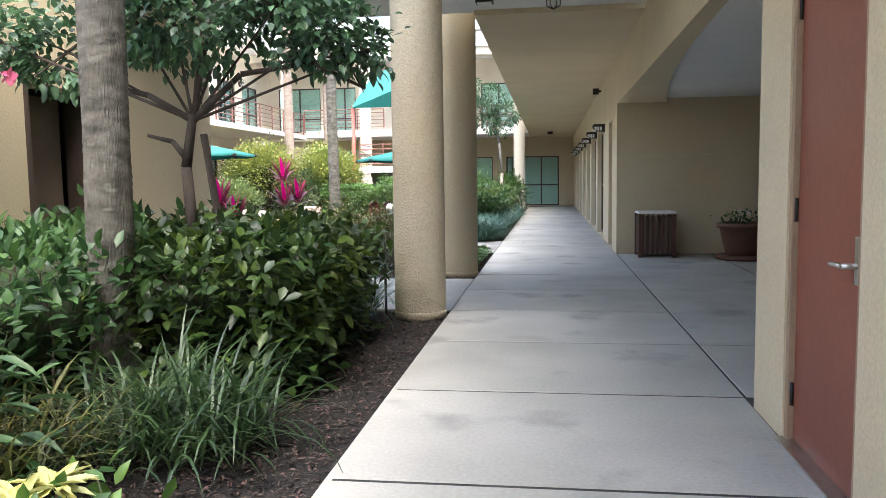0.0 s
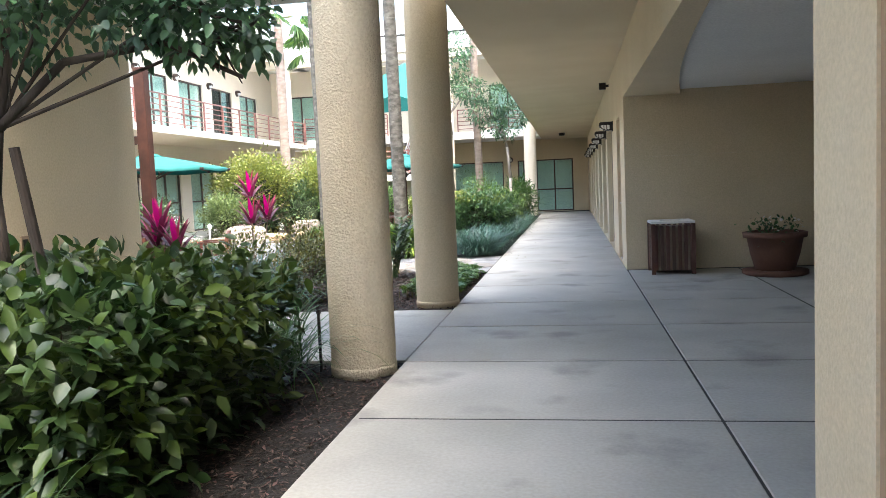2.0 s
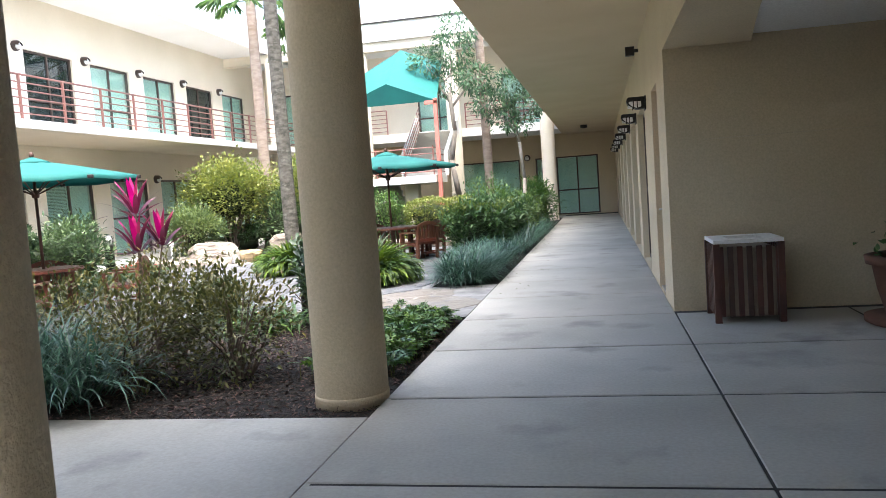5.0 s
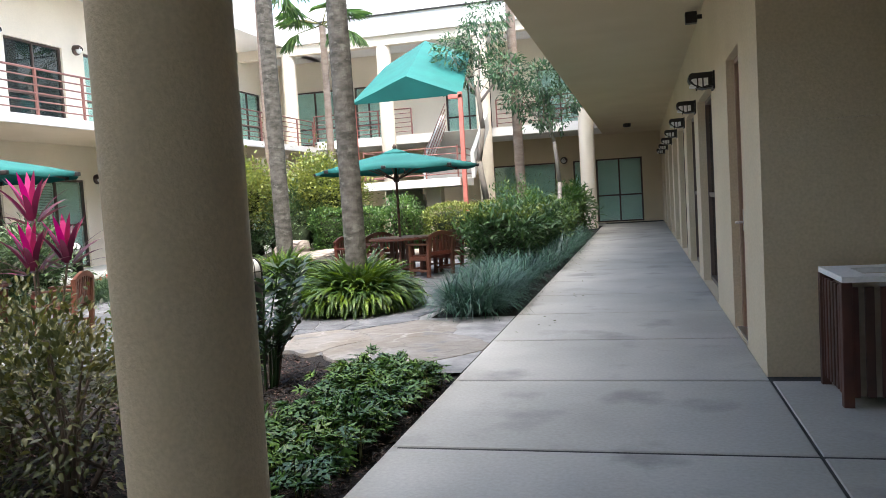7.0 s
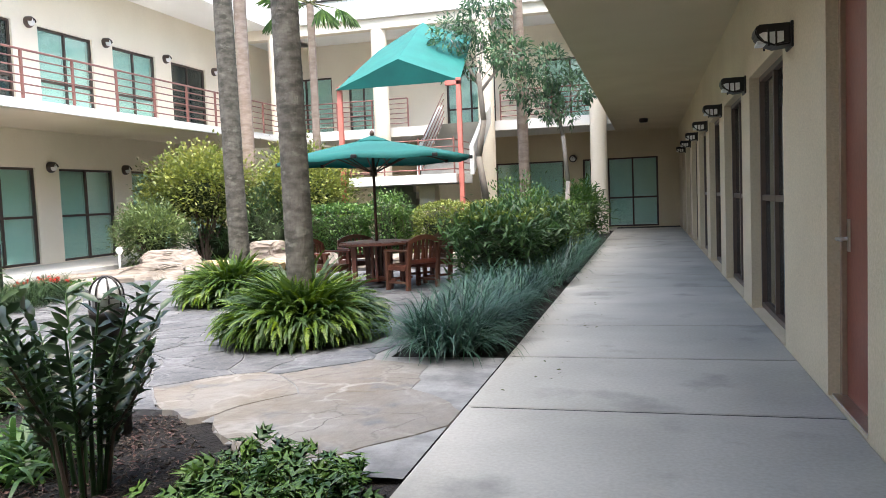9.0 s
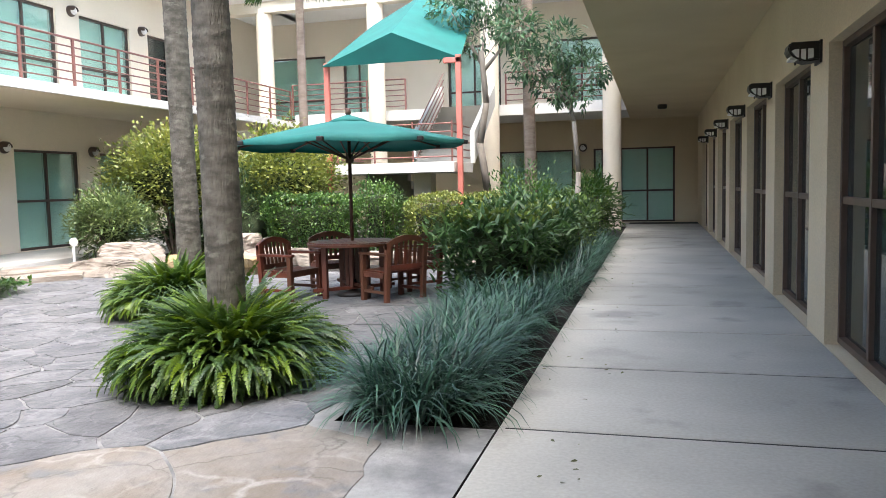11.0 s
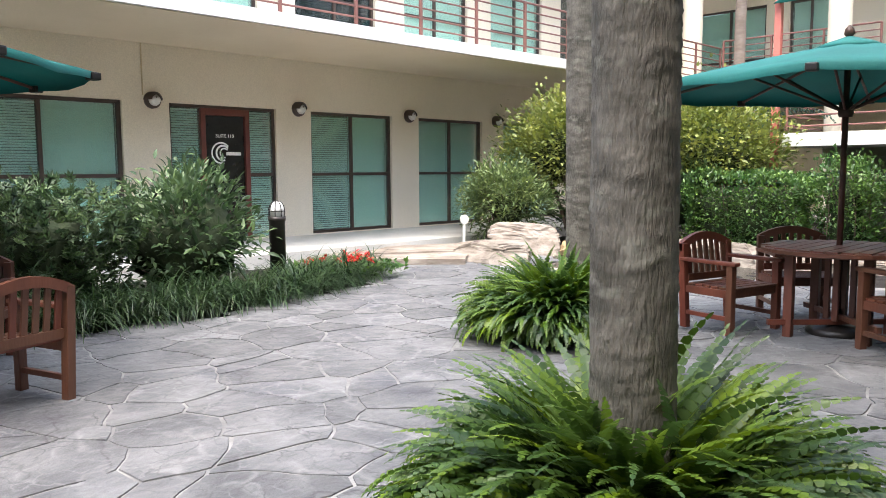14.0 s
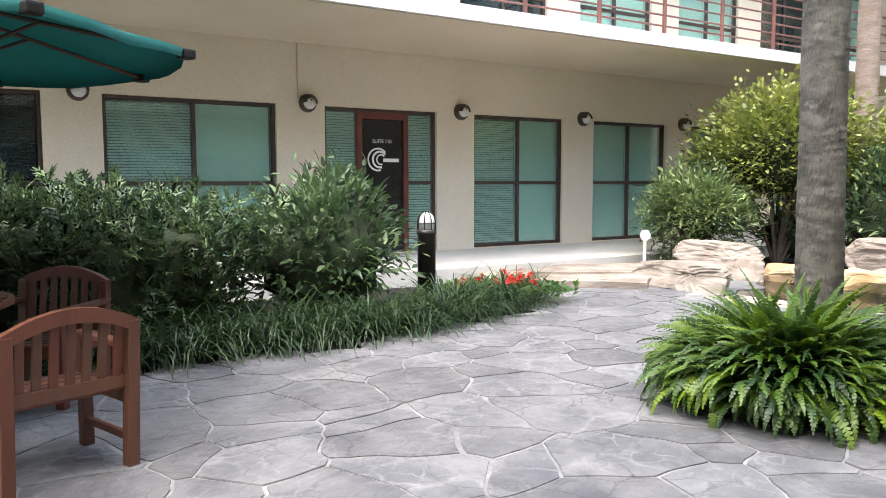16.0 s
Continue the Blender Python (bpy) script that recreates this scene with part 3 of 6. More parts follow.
# ---------------------------------------------------------------- windows and doors
def glazed(name, m, w, h, label, cross=0.49, uprights=(0.5,), material=FRAME_BROWN, glass=GLASS, blind=True, group="", depth=0.09):
    """A framed window in the plane x = 0, from y = 0 to w and z = 0 to h, seen from +x."""
    win = base(name, m, label, "window", group)
    win["kind"] = "structure"
    t = 0.055
    part("window_frame", boxes((-depth, 0, 0, t, 0, h), (-depth, 0, w - t, w, 0, h), (-depth, 0, t, w - t, h - t, h), (-depth, 0, t, w - t, 0, t), bevel=0.006), material, win)
    ys = [t] + [w * u for u in uprights] + [w - t]
    if uprights:
        for u in uprights:
            part("mullion", boxes((-depth + 0.01, -0.008, w * u - 0.03, w * u + 0.03, t, h - t), bevel=0.005), material, win)
    if cross:
        part("transom", boxes((-depth + 0.015, -0.012, t, w - t, h * cross - 0.03, h * cross + 0.03), bevel=0.005), material, win)
    zs = [t, h * cross, h - t] if cross else [t, h - t]
    for a, b in zip(ys, ys[1:]):
        for c, d in zip(zs, zs[1:]):
            p = part("pane", boxes((-depth * 0.6, -depth * 0.6 + 0.008, a + 0.01, b - 0.01, c + 0.01, d - 0.01)), glass, win)
            p.visible_shadow = False
    if blind:
        for a, b in zip(ys, ys[1:]):
            if blind == "slats" or (blind == "mix" and a == ys[0]):
                bmb = bmesh.new()
                z = t + 0.02
                while z < h - t - 0.03:
                    vv = [bmb.verts.new(c) for c in ((-depth - 0.06, a + 0.02, z), (-depth - 0.06, b - 0.02, z), (-depth - 0.03, b - 0.02, z + 0.03), (-depth - 0.03, a + 0.02, z + 0.03))]
                    bmb.faces.new(vv)
                    z += 0.042
                part("blind", bmb, BLIND, win, "closed slatted blind")
            else:
                part("blind", boxes((-depth - 0.06, -depth - 0.05, a + 0.01, b - 0.01, t, h - t)), BLIND, win, "drawn pale green blind")
    return win


KINDS = ["mix", "plain", "plain", "slats", "mix", "plain", "mix", "plain", "plain", "mix", "plain", "plain"]
for i, (y, w) in enumerate(LOW):
    m = Matrix.Translation((LEFTX - 0.06, y, 0.08))
    if i == 5:
        continue
    dark = y < 21
    glazed("window_1", m, w, 2.42, "tall tinted office window with a drawn pale blind", glass=GLASS_DARK if dark else GLASS, blind="slats" if dark else KINDS[i], group="office windows")
for i, y in enumerate(UPPER):
    if y + UW < ENDY:
        glazed("window_2", Matrix.Translation((LEFTX - 0.06, y, 3.75)), UW, 2.33, "upper office window with dark frame and tinted glass", cross=0.42, blind="plain" if i % 3 else False, glass=GLASS if i % 3 else GLASS_DARK, group="upper office windows")
for a, b, s, h in end_holes:
    turn = Matrix.Translation((a, ENDY + 0.06, s)) @ Matrix.Rotation(radians(-90), 4, "Z")
    glazed("window_3", turn, b - a, h - s, "green tinted glazing in the end wall", cross=0.42 if b > 0 else 0, blind="plain", group="end glazing")
for a, b, s, h in up_end:
    glazed("window_4", Matrix.Translation((a, ENDY - 0.24, s)) @ Matrix.Rotation(radians(-90), 4, "Z"), b - a, h - s, "green tinted upper window in the end wall", cross=0.3, blind="plain", group="end upper windows")


FRAME_BAY = surface("bronze_frame", (0.085, 0.055, 0.04), (0.11, 0.07, 0.05), 3, 0.45, 0.05, 40)


def walkway_bay(y):
    m = Matrix.Translation((XR + 0.1, y + BAYW, 0.02)) @ Matrix.Rotation(radians(180), 4, "Z")
    glazed("window_5", m, BAYW, 2.48, "recessed glazed office bay with tan metal frame", cross=0.48, uprights=(0.42,), material=FRAME_BAY, glass=GLASS_DARK, blind=False, group="walkway bays")


for y in BAYS:
    walkway_bay(y)


def panel_door(name, m, w, h, label, hinge_first):
    """A flush door in the plane x = 0, seen from -x; its hinges are at y = 0 when hinge_first."""
    d = base(name, m, label, "door")
    d["kind"] = "structure"
    part("door_frame", boxes((-0.01, 0.1, -0.001, 0.05, 0, h), (-0.01, 0.1, w - 0.05, w + 0.001, 0, h), (-0.01, 0.1, 0.05, w - 0.05, h - 0.05, h), bevel=0.006), TRIM_TAN, d, "tan metal frame")
    part("door_leaf", boxes((0.02, 0.065, 0.053, w - 0.053, 0.012, h - 0.053), bevel=0.004), DOOR_RED, d)
    part("threshold", boxes((-0.06, 0.12, 0.0, w, -0.012, 0.012), bevel=0.004), STEEL, d, "worn metal threshold")
    hy = w - 0.12 if hinge_first else 0.12
    bm = bmesh.new()
    rod(bm, (0.02, hy, 1.0), (-0.05, hy, 1.0), 0.012, n=10)
    rod(bm, (-0.05, hy + 0.01, 1.0), (-0.05, hy - 0.12 if hinge_first else hy + 0.12, 1.0), 0.011, n=10)
    part("handle", bm, STEEL, d, "brushed steel lever handle", True)
    part("handle_plate", boxes((0.012, 0.022, hy - 0.03, hy + 0.03, 0.92, 1.12), bevel=0.003), STEEL, d)
    for z in (0.25, 1.2, 2.2):
        bm = bmesh.new()
        rod(bm, (0.01, 0.05 if hinge_first else w - 0.05, z - 0.06), (0.01, 0.05 if hinge_first else w - 0.05, z + 0.06), 0.01)
        part("hinge", bm, BLACK_METAL, d, "", True)
    return d


panel_door("door_1", Matrix.Translation((XR + 0.02, 6.08, 0.0)), 0.96, 2.5, "red-brown painted metal door, closed, in the tan wall", False)
panel_door("door_2", Matrix.Translation((XR + 0.08, 18.27, 0.0)), 0.93, 2.5, "red-brown painted metal door beyond the alcove, closed", True)
# Unseen panels added behind the closed doors, painted dark like an unlit inside.
setting("doorway_back", boxes((XR + 0.32, XR + 0.36, 6.0, 7.1, 0, 2.5), (XR + 0.32, XR + 0.36, 18.2, 19.25, 0, 2.5)), ROOM_SHADE, "added dark panels closing off behind the doors", "wall")

# the office entrance
ent = base("door_3", Matrix.Translation((LEFTX - 0.06, STARTS[5], 0.08)), "office entrance with black-filmed glass door and slatted sidelights", "door")
ent["kind"] = "structure"
part("outer_frame", boxes((-0.09, 0, 0, 0.05, 0, 2.42), (-0.09, 0, WW - 0.05, WW, 0, 2.42), (-0.09, 0, 0.05, WW - 0.05, 2.37, 2.42), bevel=0.006), FRAME_BROWN, ent)
part("door_frame", boxes((-0.1, 0.015, 0.6, 0.69, 0, 2.37), (-0.1, 0.015, 1.48, 1.57, 0, 2.37), (-0.1, 0.015, 0.69, 1.48, 2.25, 2.37), bevel=0.006), FRAME_RED, ent, "dark red door frame")
leaf_door = part("door_leaf", boxes((-0.07, -0.03, 0.7, 1.47, 0.02, 2.24), bevel=0.005), SIGN_BLACK, ent, "black-filmed glass door leaf")
for a, b in ((0.05, 0.6), (1.57, WW - 0.05)):
    part("transom", boxes((-0.08, -0.01, a, b, 1.16, 1.22), bevel=0.004), FRAME_BROWN, ent)
    part("pane", boxes((-0.05, -0.042, a, b, 0.02, 2.36)), GLASS, ent).visible_shadow = False
    bm = bmesh.new()
    for k in range(54):
        z = 0.04 + 0.043 * k
        bm.faces.new([bm.verts.new(c) for c in ((-0.14, a, z), (-0.14, b, z), (-0.11, b, z + 0.03), (-0.11, a, z + 0.03))])
    part("blind", bm, BLIND, ent, "closed slatted blind")


def lettering(text, size, at, parent):
    c = bpy.data.curves.new("lettering", "FONT")
    c.body, c.size, c.extrude, c.align_x = text, size, 0.001, "CENTER"
    tmp = bpy.data.objects.new("lettering", c)
    scene.collection.objects.link(tmp)
    bpy.context.view_layer.update()
    me = bpy.data.meshes.new_from_object(tmp)
    bpy.data.objects.remove(tmp)
    me.materials.clear()
    me.materials.append(SIGN_WHITE)
    ob = new("lettering", me)
    ob.parent = parent
    ob.matrix_basis = Matrix.Translation(at) @ Matrix.Rotation(radians(90), 4, "Z") @ Matrix.Rotation(radians(90), 4, "X")
    return ob


lettering("SUITE 110", 0.085, (-0.026, 1.08, 1.86), leaf_door)
bm = bmesh.new()
for r0, r1, off in ((0.17, 0.2, 0.0), (0.115, 0.15, 0.035), (0.07, 0.095, 0.06)):
    arc = [radians(a) for a in range(40, 300, 13)]
    pts = [(bm.verts.new((-0.026, 1.0 + off + r0 * math.cos(a), 1.58 + r0 * math.sin(a))), bm.verts.new((-0.026, 1.0 + off + r1 * math.cos(a), 1.58 + r1 * math.sin(a)))) for a in arc]
    for p, n in zip(pts, pts[1:]):
        bm.faces.new((p[0], n[0], n[1], p[1]))
part("emblem", bm, SIGN_WHITE, leaf_door, "white crescent emblem")
part("emblem_bar", boxes((-0.028, -0.025, 1.1, 1.4, 1.54, 1.6)), SIGN_WHITE, leaf_door, "plain white bar")


# ---------------------------------------------------------------- wall lamps
def bulkhead_lamp(m, label, group):
    """A half-round hooded wall lamp on the plane x = 0, facing +x."""
    lamp = base("wall_lamp", m, label, "wall lamp", group)
    w, h, d = 0.115, 0.09, 0.27
    bm = bmesh.new()
    n = 12
    prof = [(d * 0.96 * math.sin(a), 0.0 - h + 2 * h * (1 - math.cos(a)) / 2) for a in np.linspace(0, math.pi, n)]
    prof = [(0, -h * 0.75), (d * 0.45, -h * 0.9), (d * 0.8, -h * 0.5), (d * 0.98, h * 0.1), (d, h * 0.55), (d * 0.93, h), (0, h)]
    for s in (-1, 1):
        ring = [bm.verts.new((x, s * w, z)) for x, z in prof]
        bm.faces.new(ring if s > 0 else ring[::-1])
    bm.verts.ensure_lookup_table()
    k = len(prof)
    for i in range(k):
        bm.faces.new((bm.verts[i], bm.verts[(i + 1) % k], bm.verts[k + (i + 1) % k], bm.verts[k + i]))
    bmesh.ops.bevel(bm, geom=list(bm.edges), offset=0.012, segments=2, affect="EDGES")
    part("hood", bm, BLACK_METAL, lamp)
    part("back_plate", boxes((-0.002, 0.02, -w * 1.12, w * 1.12, -h * 1.05, h * 1.1), bevel=0.008), BLACK_METAL, lamp)
    for s in (-1, 1):
        bm = bmesh.new()
        ring = [bm.verts.new((d * a, s * (w + 0.004), h * b)) for a, b in ((0.25, -0.55), (0.5, -0.72), (0.76, -0.38), (0.9, 0.15), (0.8, 0.3), (0.25, 0.3))]
        bm.faces.new(ring if s > 0 else ring[::-1])
        part("lens", bm, LENS, lamp, "frosted glass lens")
        for a in (0.42, 0.62):
            part("guard", boxes((d * a, d * a + 0.014, s * (w + 0.006) - 0.004, s * (w + 0.006) + 0.004, -h * 0.85, h * 0.5)), BLACK_METAL, lamp)
    bm = boxes((d * 0.55, d * 0.93, -w * 0.8, w * 0.8, -h * 0.62, -h * 0.3), bevel=0.01)
    part("front_lens", bm, LENS, lamp, "frosted glass lens")
    return lamp


lamp0 = None
for y in [20.4] + [b - 0.38 for b in BAYS[1:]]:
    m = Matrix.Translation((XR, y, 2.47)) @ Matrix.Rotation(radians(180), 4, "Z")
    if lamp0 is None:
        lamp0 = bulkhead_lamp(m, "black half-round hooded wall lamp with frosted lens", "walkway wall lamps")
    else:
        copy_thing(lamp0, m)
def round_lamp(m, label, group):
    """A round caged wall lamp on the plane x = 0, facing +x."""
    lamp = base("wall_lamp", m, label, "wall lamp", group)
    turn = Matrix.Rotation(radians(90), 3, "Y")
    bm = lathe(bmesh.new(), [(0.14, 0.0), (0.14, 0.05), (0.12, 0.09), (0.1, 0.1)], 20)
    bmesh.ops.rotate(bm, verts=bm.verts, matrix=turn)
    part("housing", bm, FRAME_BROWN, lamp, "", True)
    bm = lathe(bmesh.new(), [(0.1, 0.1), (0.09, 0.14), (0.06, 0.17), (0.01, 0.185)], 20)
    bmesh.ops.rotate(bm, verts=bm.verts, matrix=turn)
    part("lens", bm, LENS, lamp, "frosted glass dome", True)
    bm = bmesh.new()
    n = 10
    ring = []
    for k in range(n + 1):
        q = math.pi * k / n
        c, s = math.cos(q), math.sin(q)
        ring.append([bm.verts.new((x, r * c, r * s)) for x, r in ((0.0, 0.145), (0.13, 0.135), (0.2, 0.08))])
    for lo, hi in zip(ring, ring[1:]):
        for j in range(2):
            bm.faces.new((lo[j], hi[j], hi[j + 1], lo[j + 1]))
    part("hood", bm, FRAME_BROWN, lamp, "dark half hood", True)
    part("guard", rod(bmesh.new(), (0.19, 0, 0.05), (0.1, 0, -0.11), 0.008, n=6), FRAME_BROWN, lamp)
    return lamp


lamp0 = None
for z, starts in ((2.52, [y for y, w in LOW]), (6.1, UPPER[:-1])):
    for y in starts:
        m = Matrix.Translation((LEFTX, y - 0.3, z))
        if lamp0 is None:
            lamp0 = round_lamp(m, "small dark round wall lamp on the office front", "office wall lamps")
        else:
            copy_thing(lamp0, m)
copy_thing(lamp0, Matrix.Translation((-2.5, ENDY, 2.6)) @ Matrix.Rotation(radians(-90), 4, "Z"))

conduit = base("conduit", (LEFTX + 0.015, 24.55, 2.6), "thin tan conduit running up the office wall", "conduit")
part("pipe", rod(bmesh.new(), (0, 0, 0), (0, 0, 0.86), 0.012), STUCCO, conduit)

cambox = base("security_camera", (XR, 21.6, 3.4), "small black box camera high on the tan wall", "camera")
part("housing", boxes((-0.2, -0.06, -0.06, 0.06, -0.07, 0.07), bevel=0.012), BLACK_METAL, cambox)
part("bracket", boxes((-0.07, 0, -0.025, 0.025, -0.02, 0.03), bevel=0.005), BLACK_METAL, cambox)

spot = base("ceiling_spot", (0.1, 38.5, SOFFIT - 0.04), "small dark lamp under the tan soffit", "ceiling lamp")
bm = lathe(bmesh.new(), [(0.1, -0.12), (0.13, -0.1), (0.13, 0)], 16)
part("housing", bm, BLACK_METAL, spot, "", True)

for i, (x, y) in enumerate(((-0.66, 11.9), (0.12, 11.9))):
    cl = base("ceiling_lamp", (x, y, SOFFIT + 0.03), "caged jar lamp under the white ceiling" if i else "square dark box lamp under the white ceiling", "ceiling lamp")
    if i:
        bm = lathe(bmesh.new(), [(0.03, -0.27), (0.06, -0.25), (0.065, -0.08), (0.06, -0.07)], 16)
        part("jar", bm, LENS, cl, "clear ribbed jar", True)
        bm = lathe(bmesh.new(), [(0.09, -0.07), (0.09, 0)], 16)
        for k in range(6):
            a = k * math.pi / 3
            rod(bm, (0.08 * math.cos(a), 0.08 * math.sin(a), -0.06), (0.075 * math.cos(a), 0.075 * math.sin(a), -0.26), 0.006, n=6)
            rod(bm, (0.075 * math.cos(a), 0.075 * math.sin(a), -0.26), (0, 0, -0.3), 0.006, n=6)
        part("cage", bm, BLACK_METAL, cl)
    else:
        part("housing", boxes((-0.1, 0.1, -0.1, 0.1, -0.2, 0), bevel=0.01), BLACK_METAL, cl)
        part("lens", boxes((-0.08, 0.08, -0.08, 0.08, -0.21, -0.2)), LENS, cl)


# ---------------------------------------------------------------- columns
def column(x, y, r, h, material, label):
    c = base("column", (x, y, -0.04), label, "column", "round columns")
    bm = lathe(bmesh.new(), [(r, 0.0)] + [(r, z) for z in np.linspace(0.1, h, 12)], 40)
    part("shaft", bm, material, c, "", True)
    bm = lathe(bmesh.new(), [(r + 0.005, 0.0), (r + 0.006, 0.07), (r + 0.003, 0.09)], 40)
    part("base_ring", bm, material, c, "", True)
    return c


column(-1.25, 10.68, 0.262, 3.66, STUCCO_ROUGH, "round tan column with rough stippled stucco beside the walkway")
column(-1.23, 14.08, 0.262, 7.8, STUCCO, "round tan stucco column beside the side path")
for x in (-1.33, -5.0, -8.7, -12.6):
    column(x, 39.6, 0.27, 7.4, STUCCO_PALE, "tall pale round column before the end balcony")


# ---------------------------------------------------------------- railings
def railing(a, b, z, label, step=1.44, height=1.0, bars=6):
    a, b = Vector(a), Vector(b)
    n = max(1, round((b - a).length / step))
    r = base("railing", (a.x, a.y, z), label, "railing", "balcony railings")
    d = b - a
    for i in range(bars):
        zz = 0.14 + (height - 0.14) * i / (bars - 1)
        part("rail", rod(bmesh.new(), (0, 0, zz), (d.x, d.y, zz), 0.024 if i == bars - 1 else 0.016), RAIL_RED, r)
    for i in range(n + 1):
        p = d * (i / n)
        part("post", boxes((p.x - 0.025, p.x + 0.025, p.y - 0.025, p.y + 0.025, 0, height), bevel=0.004), RAIL_RED, r)
    return r


railing((-11.9, 8.2, 0), (-11.9, 39.9, 0), 3.66, "brownish red metal railing on the office balcony")
railing((-11.9, 40.08, 0), (-7.9, 40.08, 0), 3.88, "brownish red metal railing on the end balcony")
railing((-4.6, 40.08, 0), (-1.1, 40.08, 0), 3.88, "brownish red metal railing on the end balcony near the walkway")

# ---------------------------------------------------------------- stair tower with canopy
stair = base("stair_tower", (-6.0, 34.2, -0.2), "white stair landing on a pier with red railings", "staircase")
part("landing", boxes((-1.5, 1.45, -1.0, 0.9, 1.92, 2.16), bevel=0.01), WHITE_PAINT, stair, "white landing slab")
part("pier", boxes((0.15, 0.6, 0.0, 0.45, -0.6, 1.92), bevel=0.01), STUCCO_PALE, stair, "pale stucco pier")
prof = [(0.9, 2.16), (3.6, 3.84), (3.6, 4.45), (0.9, 2.95)]
for x in (-0.1, 1.45):
    bm = bmesh.new()
    lo = [bm.verts.new((x - 0.06, y, z)) for y, z in prof]
    hi = [bm.verts.new((x + 0.06, y, z)) for y, z in prof]
    bm.faces.new(lo)
    bm.faces.new(hi[::-1])
    for k in range(4):
        bm.faces.new((lo[k], hi[k], hi[(k + 1) % 4], lo[(k + 1) % 4]))
    part("side_wall", bm, WHITE_PAINT, stair, "white sloping stair side")
for k in range(10):
    part("tread", boxes((-0.1, 1.4, 0.9 + 0.27 * k, 1.2 + 0.27 * k, 2.1 + 0.17 * k, 2.32 + 0.17 * k)), CONCRETE, stair)
for k in range(10):
    part("tread", boxes((-1.45, -0.3, 0.9 + 0.27 * k, 1.2 + 0.27 * k, 1.75 - 0.2 * k, 1.95 - 0.2 * k)), CONCRETE, stair)
for i in range(5):
    z = 2.28 + 0.19 * i
    part("rail", rod(bmesh.new(), (-1.45, -0.95, z), (1.4, -0.95, z), 0.017), RAIL_RED, stair)
    part("rail", rod(bmesh.new(), (-1.45, -0.95, z), (-1.45, 0.8, z), 0.017), RAIL_RED, stair)
    part("rail", rod(bmesh.new(), (0.0, 0.9, z + 0.1), (0.0, 3.6, z + 1.8), 0.015), RAIL_RED, stair)
    part("rail", rod(bmesh.new(), (1.4, -0.95, z), (1.4, 0.8, z), 0.017), RAIL_RED, stair)
for x in (-1.45, -0.5, 0.45, 1.4):
    part("rail_post", rod(bmesh.new(), (x, -0.95, 2.16), (x, -0.95, 3.1), 0.024), RAIL_RED, stair)

can = base("canopy", (-6.0, 33.2, -0.2), "green fabric canopy on coral red posts above the stair", "canopy")
E3 = [(-1.75, 0.0, 4.49), (0.05, -0.1, 5.15), (1.6, 0.2, 4.52), (1.2, 3.6, 6.3), (-0.3, 3.6, 6.85), (-1.75, 3.6, 6.15)]
bm = bmesh.new()
a = [bm.verts.new(p) for p in E3]
for q in ((0, 1, 4, 5), (1, 2, 3, 4), (0, 2, 1)):
    bm.faces.new([a[i] for i in q])
bmesh.ops.subdivide_edges(bm, edges=list(bm.edges), cuts=3, use_grid_fill=True)
for vert in bm.verts:
    vert.co.z += 0.02 * noise.noise(vert.co * 1.7)
bmesh.ops.solidify(bm, geom=list(bm.faces), thickness=0.015)
part("fabric", bm, CANVAS, can, "sea green canvas")
for x in (-1.72, 1.55):
    part("post", boxes((x - 0.06, x + 0.06, 0.15, 0.27, -0.3, 4.6), bevel=0.01), POST_RED, can, "coral red square post")
part("beam", boxes((1.2, 1.61, 0.15, 0.27, 4.42, 4.54), bevel=0.01), POST_RED, can)

post = base("timber_post", (-5.65, 15.2, -0.06), "dark red-brown square post with a cross arm", "post")
part("shaft", boxes((-0.08, 0.08, -0.08, 0.08, 0, 3.4), bevel=0.012), DARK_WOOD, post)
part("arm", boxes((-0.9, -0.08, -0.05, 0.05, 2.3, 2.42), bevel=0.01), DARK_WOOD, post)


